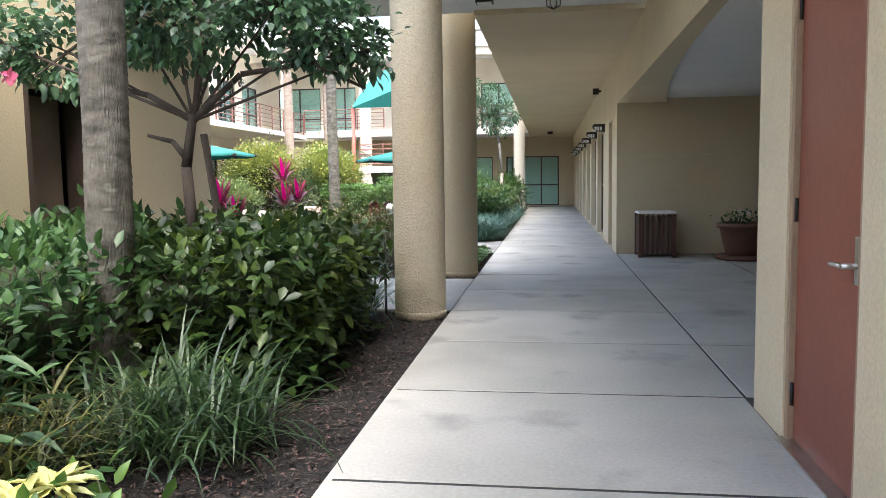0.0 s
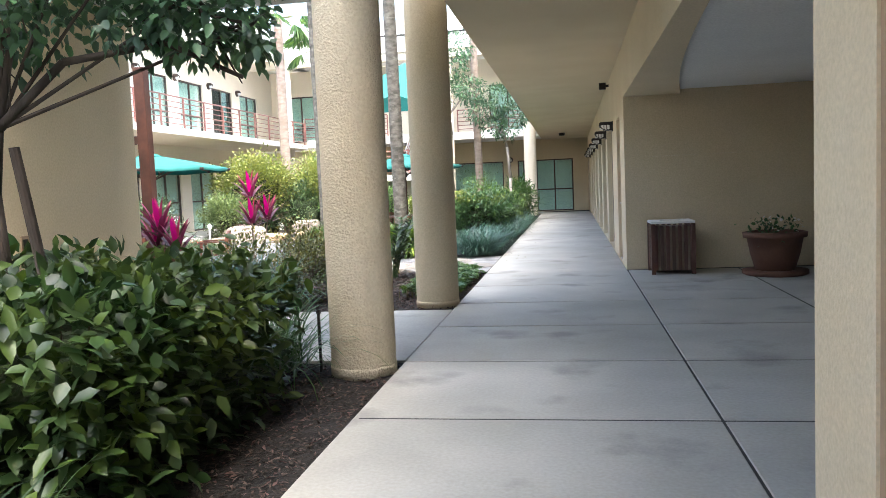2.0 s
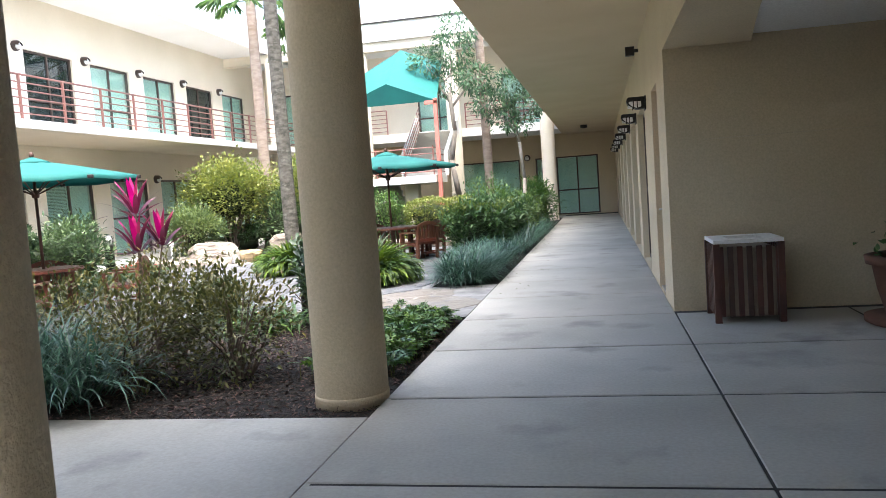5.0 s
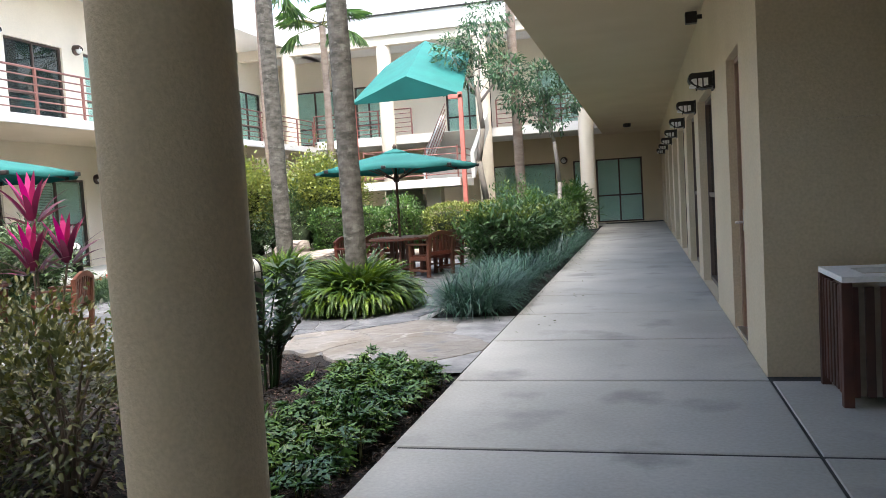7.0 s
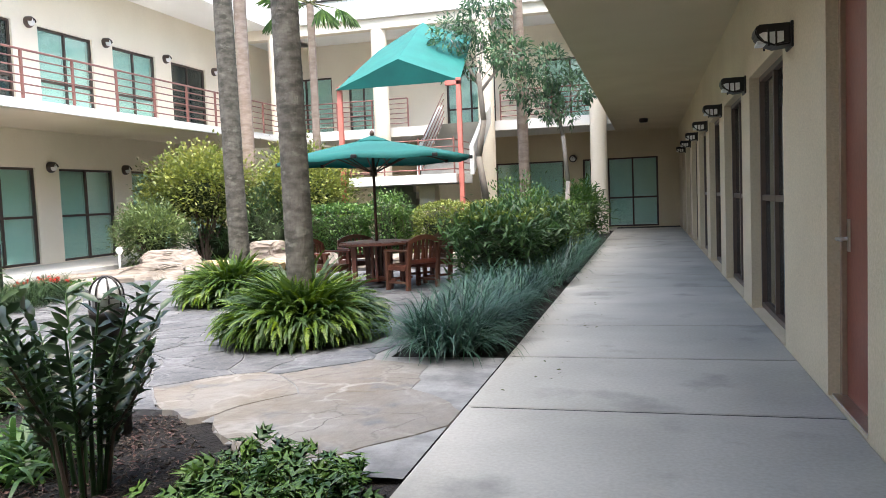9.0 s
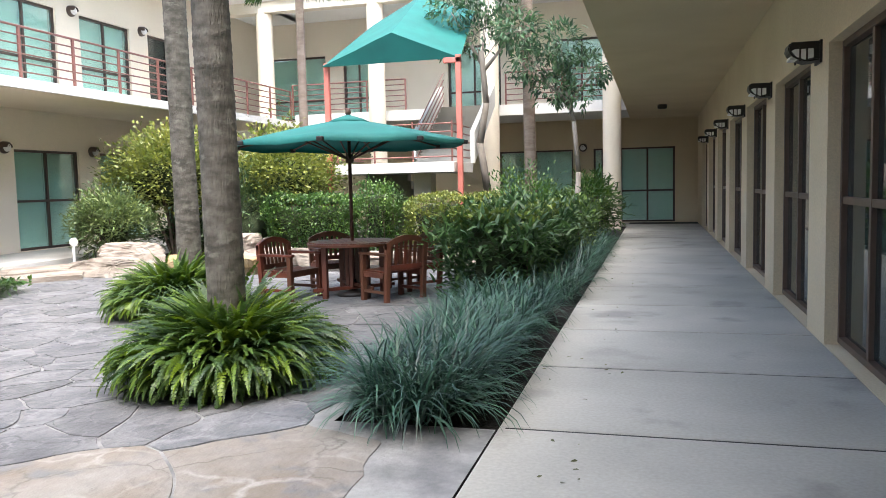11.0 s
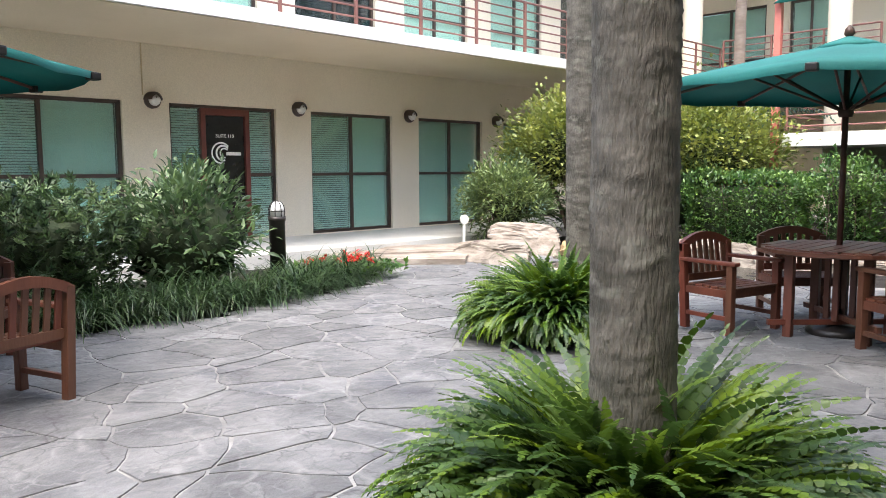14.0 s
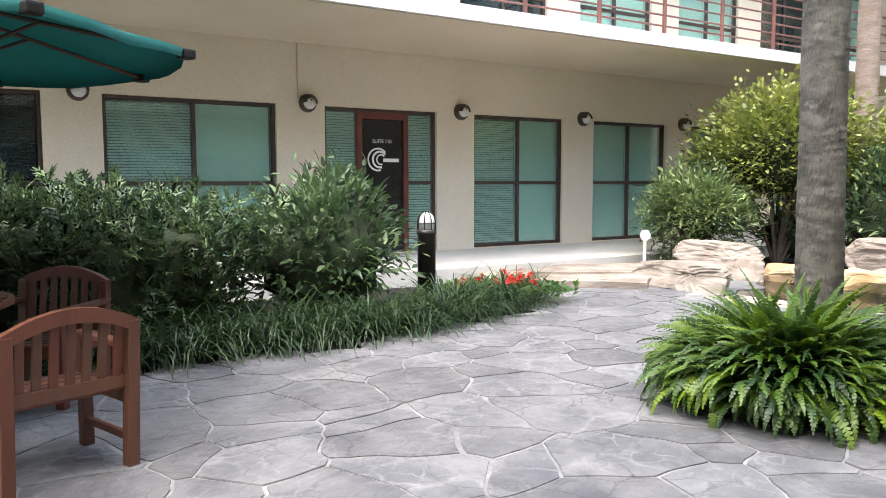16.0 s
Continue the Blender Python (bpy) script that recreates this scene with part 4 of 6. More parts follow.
# ---------------------------------------------------------------- garden furniture
def garden_chair(m, label, group):
    """A slatted hardwood armchair that faces +y."""
    c = base("garden_chair", m, label, "chair", group)
    for s in (-1, 1):
        part("front_leg", boxes((s * 0.3 - 0.03, s * 0.3 + 0.03, 0.2, 0.26, 0, 0.64), bevel=0.006), TEAK, c)
        bm = boxes((s * 0.29 - 0.03, s * 0.29 + 0.03, -0.28, -0.215, 0, 0.8), bevel=0.006)
        for vert in bm.verts:
            vert.co.y -= 0.13 * max(0.0, vert.co.z - 0.42)
        part("back_leg", bm, TEAK, c)
        part("arm", boxes((s * 0.3 - 0.038, s * 0.3 + 0.038, -0.29, 0.29, 0.635, 0.67), bevel=0.01), TEAK, c)
        part("side_stretcher", boxes((s * 0.3 - 0.015, s * 0.3 + 0.015, -0.22, 0.2, 0.13, 0.17), bevel=0.004), TEAK, c)
        part("side_rail", boxes((s * 0.3 - 0.02, s * 0.3 + 0.02, -0.22, 0.2, 0.34, 0.41), bevel=0.004), TEAK, c)
    part("front_rail", boxes((-0.27, 0.27, 0.205, 0.245, 0.34, 0.41), bevel=0.004), TEAK, c)
    for k in range(6):
        part("seat_slat", boxes((-0.3, 0.3, -0.22 + 0.082 * k, -0.152 + 0.082 * k, 0.41, 0.432), bevel=0.005), TEAK, c)
    # curved top rail, lower rail and upright slats
    bm = bmesh.new()
    n = 14
    lowr, topr = [], []
    for k in range(n + 1):
        x = -0.32 + 0.64 * k / n
        zt = 0.8 + 0.1 * (1 - (x / 0.32) ** 2)
        y = -0.25 - 0.13 * (zt - 0.42)
        lowr.append((bm.verts.new((x, y - 0.02, zt - 0.075)), bm.verts.new((x, y + 0.025, zt - 0.075))))
        topr.append((bm.verts.new((x, y - 0.025, zt)), bm.verts.new((x, y + 0.02, zt))))
    for k in range(n):
        bm.faces.new((lowr[k][0], lowr[k + 1][0], topr[k + 1][0], topr[k][0]))
        bm.faces.new((lowr[k + 1][1], lowr[k][1], topr[k][1], topr[k + 1][1]))
        bm.faces.new((topr[k][0], topr[k + 1][0], topr[k + 1][1], topr[k][1]))
        bm.faces.new((lowr[k + 1][0], lowr[k][0], lowr[k][1], lowr[k + 1][1]))
    bm.faces.new((lowr[0][0], topr[0][0], topr[0][1], lowr[0][1]))
    bm.faces.new((lowr[n][1], topr[n][1], topr[n][0], lowr[n][0]))
    part("top_rail", bm, TEAK, c, "arched top rail")
    part("lower_rail", boxes((-0.27, 0.27, -0.275, -0.235, 0.44, 0.51), bevel=0.005), TEAK, c)
    for k in range(7):
        x = -0.225 + 0.075 * k
        zt = 0.745 + 0.1 * (1 - (x / 0.32) ** 2)
        bm = boxes((x - 0.021, x + 0.021, -0.26, -0.242, 0.5, zt), bevel=0.003)
        for vert in bm.verts:
            vert.co.y -= 0.13 * (vert.co.z - 0.45)
        part("back_slat", bm, TEAK, c)
    return c


def garden_table(x, y, z, label):
    t = base("garden_table", (x, y, z), label, "table")
    bm = lathe(bmesh.new(), [(0.6, 0.7), (0.62, 0.71), (0.62, 0.735), (0.61, 0.74)], 40)
    part("rim", bm, TEAK, t, "round slatted top rim")
    for k in range(-5, 6):
        half = math.sqrt(max(0.0, 0.58 ** 2 - (0.105 * k) ** 2))
        if half > 0.1:
            part("top_slat", boxes((0.105 * k - 0.047, 0.105 * k + 0.047, -half, half, 0.735, 0.752), bevel=0.004), TEAK, t)
    for k in range(4):
        a = math.pi / 4 + k * math.pi / 2
        cx, cy = 0.42 * math.cos(a), 0.42 * math.sin(a)
        part("leg", boxes((cx - 0.035, cx + 0.035, cy - 0.035, cy + 0.035, 0, 0.7), bevel=0.006), TEAK, t)
    for k in range(2):
        bm = boxes((-0.42 * 1.41, 0.42 * 1.41, -0.02, 0.02, 0.1 + 0.045 * k, 0.145 + 0.045 * k), bevel=0.004)
        bmesh.ops.rotate(bm, verts=bm.verts, matrix=Matrix.Rotation(math.pi / 4 + k * math.pi / 2, 3, "Z"))
        part("stretcher", bm, TEAK, t)
    for k in range(4):
        a = k * math.pi / 2
        part("centre_post", boxes((0.1 * math.cos(a) - 0.022, 0.1 * math.cos(a) + 0.022, 0.1 * math.sin(a) - 0.022, 0.1 * math.sin(a) + 0.022, 0.14, 0.72), bevel=0.004), TEAK, t)
    return t


def umbrella(x, y, z, label, turn=0.0, rad=1.56):
    u = base("patio_umbrella", pose(x, y, z, 0, 0, turn), label, "umbrella", "patio umbrellas")
    part("pole", rod(bmesh.new(), (0, 0, 0.0), (0, 0, 2.4), 0.024, n=12), DARK_WOOD, u, "dark wooden pole", True)
    bm = lathe(bmesh.new(), [(0.0, 0.0), (0.22, 0.0), (0.24, 0.03), (0.2, 0.07), (0.04, 0.09), (0.035, 0.22)], 20)
    part("base_weight", bm, BLACK_METAL, u, "dark cast base", True)
    bm = bmesh.new()
    eave, crown = 2.07, 2.39
    n, m = 8, 5
    rings = []
    for j in range(m + 1):
        f = 0.08 + 0.92 * j / m
        ring = []
        for k in range(n * 4):
            a = 2 * math.pi * k / (n * 4)
            sag = 0.5 - 0.5 * math.cos(4 * (2 * math.pi) * k / (n * 4) * 2)
            r = rad * f * (1 - 0.045 * sag)
            zz = crown - (crown - eave) * f ** 1.15 - 0.03 * sag * f
            ring.append(bm.verts.new((r * math.cos(a), r * math.sin(a), zz)))
        rings.append(ring)
    for lo, hi in zip(rings, rings[1:]):
        for k in range(n * 4):
            bm.faces.new((lo[k], lo[(k + 1) % (n * 4)], hi[(k + 1) % (n * 4)], hi[k]))
    hem = []
    for w in rings[-1]:
        hem.append(bm.verts.new((w.co.x * 0.995, w.co.y * 0.995, w.co.z - 0.05)))
    for k in range(n * 4):
        bm.faces.new((rings[-1][k], rings[-1][(k + 1) % (n * 4)], hem[(k + 1) % (n * 4)], hem[k]))
    part("canopy", bm, CANVAS, u, "sea green canvas canopy", True)
    bm = lathe(bmesh.new(), [(0.3, crown - 0.055), (0.2, crown - 0.005), (0.03, crown + 0.05)], 24)
    part("vent", bm, CANVAS, u, "canvas wind vent", True)
    part("finial", lathe(bmesh.new(), [(0.015, crown + 0.04), (0.04, crown + 0.07), (0.035, crown + 0.11), (0.01, crown + 0.14)], 12), DARK_WOOD, u, "turned finial", True)
    part("hub", lathe(bmesh.new(), [(0.05, 1.8), (0.06, 1.83), (0.05, 1.92)], 12), DARK_WOOD, u, "", True)
    for k in range(n):
        a = 2 * math.pi * k / n
        c, s = math.cos(a), math.sin(a)
        rib = part("rib", rod(bmesh.new(), (0.05 * c, 0.05 * s, crown - 0.05), (rad * c, rad * s, eave - 0.03), 0.013), DARK_WOOD, u)
        part("strut", rod(bmesh.new(), (0.05 * c, 0.05 * s, 1.86), (0.8 * c, 0.8 * s, crown - 0.05 - (crown - eave) * 0.46), 0.011), DARK_WOOD, rib)
        part("rib_cap", boxes((rad * c - 0.04, rad * c + 0.04, rad * s - 0.04, rad * s + 0.04, eave - 0.06, eave - 0.005), bevel=0.012), BLACK_METAL, rib)
    return u


TZ = -0.06
garden_table(-4.02, 25.62, TZ, "round red-brown slatted garden table under an umbrella")
umbrella(-4.06, 25.68, TZ, "open sea green patio umbrella above the garden table", 10)
chair = None
GROW = Matrix.Diagonal((1.0, 1.0, 0.96, 1))
for x, y, tx, ty in ((-3.36, 25.3, -4.16, 25.84), (-4.82, 25.35, -4.0, 25.15), (-3.4, 26.3, -4.02, 25.65), (-4.6, 26.35, -4.02, 25.65)):
    m = pose(x, y, TZ, 0, 0, math.degrees(math.atan2(-(tx - x), ty - y))) @ GROW
    if chair is None:
        chair = garden_chair(m, "red-brown slatted hardwood armchair at the garden table", "chairs round the table")
    else:
        copy_thing(chair, m)
TZ = -0.12
garden_table(-8.15, 19.55, TZ, "round red-brown slatted garden table beside the planting bed")
umbrella(-8.15, 19.6, TZ + 0.08, "open sea green patio umbrella beside the planting bed", 22.5)
for x, y, tx, ty in ((-7.14, 20.22, -8.06, 19.92), (-8.6, 20.32, -7.85, 19.7), (-7.75, 18.55, -8.0, 19.4)):
    c = copy_thing(chair, pose(x, y, TZ, 0, 0, math.degrees(math.atan2(-(tx - x), ty - y))) @ GROW)
    tagged(c, "red-brown slatted hardwood armchair beside the planting bed", "", "chairs by the bed")


# ---------------------------------------------------------------- alcove things
binx = base("litter_bin", (1.9, 16.75, 0.0), "square dark wooden slatted litter bin against the tan wall", "bin")
for k in range(7):
    o = -0.27 + 0.085 * k
    for row in ((o, o + 0.05, -0.3, -0.275), (o, o + 0.05, 0.275, 0.3)):
        part("slat", boxes((*row, 0.06, 0.72), bevel=0.004), DARK_WOOD, binx)
    for row in ((-0.3, -0.275, o, o + 0.05), (0.275, 0.3, o, o + 0.05)):
        part("slat", boxes((*row, 0.06, 0.72), bevel=0.004), DARK_WOOD, binx)
for a in (-1, 1):
    for b in (-1, 1):
        part("corner_post", boxes((a * 0.285 - 0.03, a * 0.285 + 0.03, b * 0.285 - 0.03, b * 0.285 + 0.03, 0, 0.75), bevel=0.005), DARK_WOOD, binx)
part("liner", boxes((-0.25, 0.25, -0.25, 0.25, 0.05, 0.7), bevel=0.02), surface("tan_liner", (0.3, 0.25, 0.19), (0.34, 0.28, 0.21), 3, 0.8, 0.05, 40), binx, "tan inner liner")
bm = bmesh.new()
block(bm, -0.31, 0.31, -0.31, -0.16, 0.75, 0.785)
block(bm, -0.31, 0.31, 0.16, 0.31, 0.75, 0.785)
block(bm, -0.31, -0.16, -0.16, 0.16, 0.75, 0.785)
block(bm, 0.16, 0.31, -0.16, 0.16, 0.75, 0.785)
part("lid", bm, WHITE_PAINT, binx, "off-white open lid")

pot = base("planter_pot", (3.25, 16.2, 0.0), "large round terracotta planter with small pale plants", "planter")
bm = lathe(bmesh.new(), [(0.26, 0.06), (0.33, 0.3), (0.37, 0.52), (0.42, 0.53), (0.43, 0.6), (0.38, 0.61), (0.36, 0.54), (0.05, 0.54)], 28)
part("bowl", bm, TERRACOTTA, pot, "", True)
part("saucer", lathe(bmesh.new(), [(0.4, 0.0), (0.44, 0.02), (0.44, 0.07), (0.3, 0.07)], 28), TERRACOTTA, pot, "", True)
p = RNG.normal(0, 0.17, (160, 3)) * [1, 1, 0.5] + [0, 0, 0.63]
scatter("foliage", p, RNG.normal(0, 1, (160, 3)) + [0, 0, 0.6], 0.07, 0.04, OVAL, LEAF_DARK, pot)
p = RNG.normal(0, 0.18, (24, 3)) * [1, 1, 0.4] + [0, 0, 0.7]
scatter("flowers", p, RNG.normal(0, 1, (24, 3)) + [0, 0, 1], 0.05, 0.05, OVAL, PETAL_WHITE, pot)

bench = base("garden_bench", (4.75, 16.75, 0.0), "red-brown hardwood bench against the tan wall", "bench")
for x in (-0.75, 0.75):
    part("front_leg", boxes((x - 0.035, x + 0.035, -0.5, -0.43, 0, 0.64), bevel=0.006), TEAK, bench)
    part("back_leg", boxes((x - 0.035, x + 0.035, 0.02, 0.09, 0, 0.86), bevel=0.006), TEAK, bench)
    part("arm", boxes((x - 0.04, x + 0.04, -0.53, 0.03, 0.64, 0.68), bevel=0.01), TEAK, bench)
for k in range(6):
    part("seat_slat", boxes((-0.77, 0.77, -0.49 + 0.086 * k, -0.42 + 0.086 * k, 0.41, 0.435), bevel=0.005), TEAK, bench)
bm = bmesh.new()
for k in range(12):
    x0, x1 = -0.8 + 1.6 * k / 12, -0.8 + 1.6 * (k + 1) / 12
    z0, z1 = (0.84 + 0.1 * (1 - (x / 0.8) ** 2) for x in (x0, x1))
    vv = [bm.verts.new(c) for c in ((x0, 0.03, 0.74), (x1, 0.03, 0.74), (x1, 0.03, z1), (x0, 0.03, z0), (x0, 0.08, 0.74), (x1, 0.08, 0.74), (x1, 0.08, z1), (x0, 0.08, z0))]
    for q in ((0, 1, 2, 3), (5, 4, 7, 6), (3, 2, 6, 7), (1, 0, 4, 5)):
        bm.faces.new([vv[i] for i in q])
bmesh.ops.remove_doubles(bm, verts=bm.verts, dist=0.0005)
part("top_rail", bm, TEAK, bench)
for k in range(15):
    part("back_slat", boxes((-0.7 + 0.1 * k - 0.025, -0.7 + 0.1 * k + 0.025, 0.04, 0.06, 0.44, 0.75), bevel=0.003), TEAK, bench)


# ---------------------------------------------------------------- bollards, sign, sprinkler
def bollard(x, y, z, h, label):
    b = base("bollard_lamp", (x, y, z), label, "bollard lamp", "bollard lamps")
    part("body", lathe(bmesh.new(), [(0.1, 0), (0.1, h - 0.26), (0.11, h - 0.25), (0.11, h - 0.2)], 24), BLACK_METAL, b, "", True)
    part("globe", lathe(bmesh.new(), [(0.085, h - 0.2), (0.09, h - 0.1), (0.075, h - 0.05), (0.045, h - 0.02), (0.01, h - 0.01)], 20), LENS, b, "frosted glass globe", True)
    bm = bmesh.new()
    for k in range(8):
        a = 2 * math.pi * k / 8
        last = None
        for j in range(7):
            q = j / 6 * math.pi / 2
            p = (0.1 * math.cos(q) * math.cos(a), 0.1 * math.cos(q) * math.sin(a), h - 0.12 + 0.12 * math.sin(q))
            rod(bm, last or (0.1 * math.cos(a), 0.1 * math.sin(a), h - 0.2), p, 0.006, n=5)
            last = p
    for k in range(24):
        a, c = 2 * math.pi * k / 24, 2 * math.pi * (k + 1) / 24
        rod(bm, (0.1 * math.cos(a), 0.1 * math.sin(a), h - 0.13), (0.1 * math.cos(c), 0.1 * math.sin(c), h - 0.13), 0.006, n=5)
    part("cage", bm, BLACK_METAL, b)


bollard(-3.08, 18.0, float(gz(-3.08, 18.0)) - 0.03, 1.0, "black bollard lamp with a caged frosted dome among plants")
bollard(-10.22, 24.25, -0.14, 1.1, "black bollard lamp beside the clipped bed")
bollard(-3.32, 29.5, -0.2, 1.0, "black bollard lamp behind the hedge")

disc = base("garden_marker", (-11.73, 29.28, 0.06), "small white round marker on a short white stake", "sign")
part("disc", rod(bmesh.new(), (0, 0, 0.36), (0.03, -0.01, 0.36), 0.088, n=24), WHITE_PAINT, disc)
part("stake", rod(bmesh.new(), (0, 0, -0.1), (0, 0, 0.3), 0.028, n=10), WHITE_PAINT, disc)
riser = base("sprinkler_riser", (-1.62, 10.7, -0.05), "thin black sprinkler riser beside the column", "sprinkler")
part("pipe", rod(bmesh.new(), (0, 0, 0), (0, 0, 0.5), 0.014, n=8), BLACK_METAL, riser)
part("nozzle", rod(bmesh.new(), (0, 0, 0.5), (0, 0, 0.57), 0.022, 0.015, n=8), BLACK_METAL, riser)
vent = base("wall_vent", (-4.55, 11.1, 0.75), "narrow dark vent plate on the tan garden wall", "vent")
part("plate", boxes((0, 0.015, -0.05, 0.05, 0, 0.4), bevel=0.004), TRIM_TAN, vent)
part("slot", boxes((0.015, 0.018, -0.03, 0.03, 0.03, 0.37)), BLACK_METAL, vent)
gate = base("door_4", (-4.85, 9.25, 0.0), "dark brown door in the shaded garden recess", "door")
gate["kind"] = "structure"
part("door_leaf", boxes((-0.12, -0.07, 0.06, 1.04, 0.0, 2.25), bevel=0.005), surface("weathered_door", (0.12, 0.09, 0.065), (0.16, 0.12, 0.09), 2, 0.7, 0.1, 30), gate)
part("door_frame", boxes((-0.02, 0.31, 0.0, 0.06, 0, 2.3), (-0.02, 0.31, 1.04, 1.1, 0, 2.3), bevel=0.006), FRAME_BROWN, gate)


# ---------------------------------------------------------------- plants
def tube(bm, pts, r0, r1, n=8):
    for i, (a, b) in enumerate(zip(pts, pts[1:])):
        k = len(pts) - 1
        rod(bm, a, b, r0 + (r1 - r0) * i / k, r0 + (r1 - r0) * (i + 1) / k, n)
    return bm


def lump(a, b, c, sc=1.3, amt=0.16):
    return 1 + amt * noise.noise(Vector((a * sc, b * sc, c * sc))) * 1.6


def hedge(name, x0, x1, y0, y1, z0, z1, count, size, width, material, label, category="hedge", shape=OVAL, loose=0.14, top=None, core=0.2, up=0.5):
    """A clipped or loose hedge: leaves in a lumpy block, twigs and a solid shade-dark core within."""
    h = base(name, ((x0 + x1) / 2, (y0 + y1) / 2, z0), label, category)
    a, b, c = (x1 - x0) / 2, (y1 - y0) / 2, z1 - z0
    area = np.array([2 * b * c, 2 * b * c, 2 * a * c, 2 * a * c, 4 * a * b * 1.2])
    pick = RNG.choice(5, count, p=area / area.sum())
    u, w = RNG.uniform(-1, 1, count), RNG.uniform(0.02, 1, count)
    P, N = np.zeros((count, 3)), np.zeros((count, 3))
    for k, (px, py, pz, nx, ny, nz) in enumerate(((-1, u, w, -1, 0, 0), (1, u, w, 1, 0, 0), (u, -1, w, 0, -1, 0), (u, 1, w, 0, 1, 0), (u, w * 2 - 1, 1, 0, 0, 1))):
        m = pick == k
        g = lambda q: q[m] if isinstance(q, np.ndarray) else q
        P[m, 0], P[m, 1], P[m, 2] = a * g(px), b * g(py), c * g(pz)
        N[m] = (nx, ny, nz)
    mid = np.array([0, 0, c * 0.5])
    off = np.array([lump(*(p + np.array([x0, y0, 0]))) for p in P])
    edge = np.maximum(np.abs(P[:, 0]) / a, np.abs(P[:, 1]) / b)
    P = mid + (P - mid) * off[:, None]
    P[:, 2] -= 0.14 * c * np.clip(edge - 0.75, 0, 1) * 4 * (P[:, 2] > c * 0.8)
    P += RNG.normal(0, loose, P.shape) * [0.6, 0.6, 0.5] - N * np.abs(RNG.normal(0, loose * 0.7, (count, 1)))
    P[:, 2] = np.maximum(P[:, 2], 0.04)
    D = N * 0.7 + RNG.normal(0, 0.6, P.shape) + [0, 0, up]
    scatter("foliage", P, D, size * RNG.uniform(0.6, 1.25, count), width, shape, material, h)
    if top:
        tint, n, ls, lw = top
        Q = np.stack([RNG.uniform(-a, a, n), RNG.uniform(-b, b, n), np.zeros(n)], -1)
        Q[:, 2] = [c * (0.98 + 0.1 * noise.noise(Vector((p[0] * 1.6 + x0, p[1] * 1.6, 3.0)))) for p in Q]
        Q += RNG.normal(0, 0.05, Q.shape)
        scatter("top_growth", Q, RNG.normal(0, 0.7, Q.shape) + [0, 0, 0.5], ls * RNG.uniform(0.6, 1.3, n), lw, OVAL, tint, h)
    bm = bmesh.new()
    for _ in range(int(26 + 14 * a * b)):
        sx, sy = RNG.uniform(-a, a) * 0.8, RNG.uniform(-b, b) * 0.8
        tube(bm, [(sx, sy, 0), (sx + RNG.normal(0, 0.06), sy + RNG.normal(0, 0.06), c * 0.45), (sx + RNG.normal(0, 0.14), sy + RNG.normal(0, 0.14), c * 0.88)], 0.012, 0.005, 5)
    tagged(part("twig_mass", bm, BARK, h), kind="stuff")
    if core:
        # Solid dark lump added behind the leaves in place of shaded depth.
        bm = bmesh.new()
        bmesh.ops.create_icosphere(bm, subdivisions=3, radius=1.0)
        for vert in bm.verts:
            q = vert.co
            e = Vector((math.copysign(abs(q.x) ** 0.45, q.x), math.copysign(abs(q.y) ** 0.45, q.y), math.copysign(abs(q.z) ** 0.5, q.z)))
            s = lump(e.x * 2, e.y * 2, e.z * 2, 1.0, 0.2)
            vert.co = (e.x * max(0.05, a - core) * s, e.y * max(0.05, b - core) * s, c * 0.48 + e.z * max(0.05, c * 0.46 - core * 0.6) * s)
        part("inner_growth", bm, SHADE_FILL, h, "solid dark core standing in for the shade within", True)
    return h


def bush(name, x, y, z, rx, ry, h, count, size, width, material, label, category="shrub", shape=OVAL, stem=0.0, loose=0.25, up=0.35, core=0.62):
    """A rounded shrub or small crown, leaves gathered in clumps with gaps between."""
    s = base(name, (x, y, z), label, category)
    k = max(8, count // 45)
    cu = unit(RNG.normal(0, 1, (k, 3)))
    cu[:, 2] = np.abs(cu[:, 2]) * RNG.choice([1, 1, 1, -0.6], k)
    ctr = np.array([0, 0, stem + (h - stem) * 0.42])
    cc = ctr + cu * np.array([rx, ry, (h - stem) * 0.55]) * RNG.uniform(0.55, 1.0, (k, 1))
    which = RNG.integers(0, k, count)
    P = cc[which] + RNG.normal(0, loose, (count, 3)) * np.array([rx, ry, (h - stem) * 0.5]) * 0.7
    P[:, 2] = np.maximum(P[:, 2], 0.03)
    D = unit(P - ctr) + RNG.normal(0, 0.55, P.shape) + [0, 0, up]
    scatter("foliage", P, D, size * RNG.uniform(0.6, 1.25, count), width, shape, material, s)
    bm = bmesh.new()
    for c in cc[:: max(1, k // 16)]:
        f = RNG.normal(0, 0.07, 2) * (0.4 if stem else 1)
        mid = (c[0] * 0.35 + f[0], c[1] * 0.35 + f[1], max(0.1, stem * 0.9, c[2] * 0.5))
        tube(bm, [(f[0] * 0.5, f[1] * 0.5, -0.03), mid, tuple(c)], 0.016 + 0.02 * bool(stem), 0.005, 6)
    part("stem_growth", bm, BARK, s)
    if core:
        # Closed lump whose dark colour imitates the shade inside the shrub.
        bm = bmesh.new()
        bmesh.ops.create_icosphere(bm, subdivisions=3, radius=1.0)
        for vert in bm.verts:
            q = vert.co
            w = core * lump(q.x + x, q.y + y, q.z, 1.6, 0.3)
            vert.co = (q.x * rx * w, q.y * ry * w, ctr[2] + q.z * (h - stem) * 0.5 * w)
        part("inner_growth", bm, SHADE_FILL, s, "solid dark core standing in for the shade within", True)
    return s


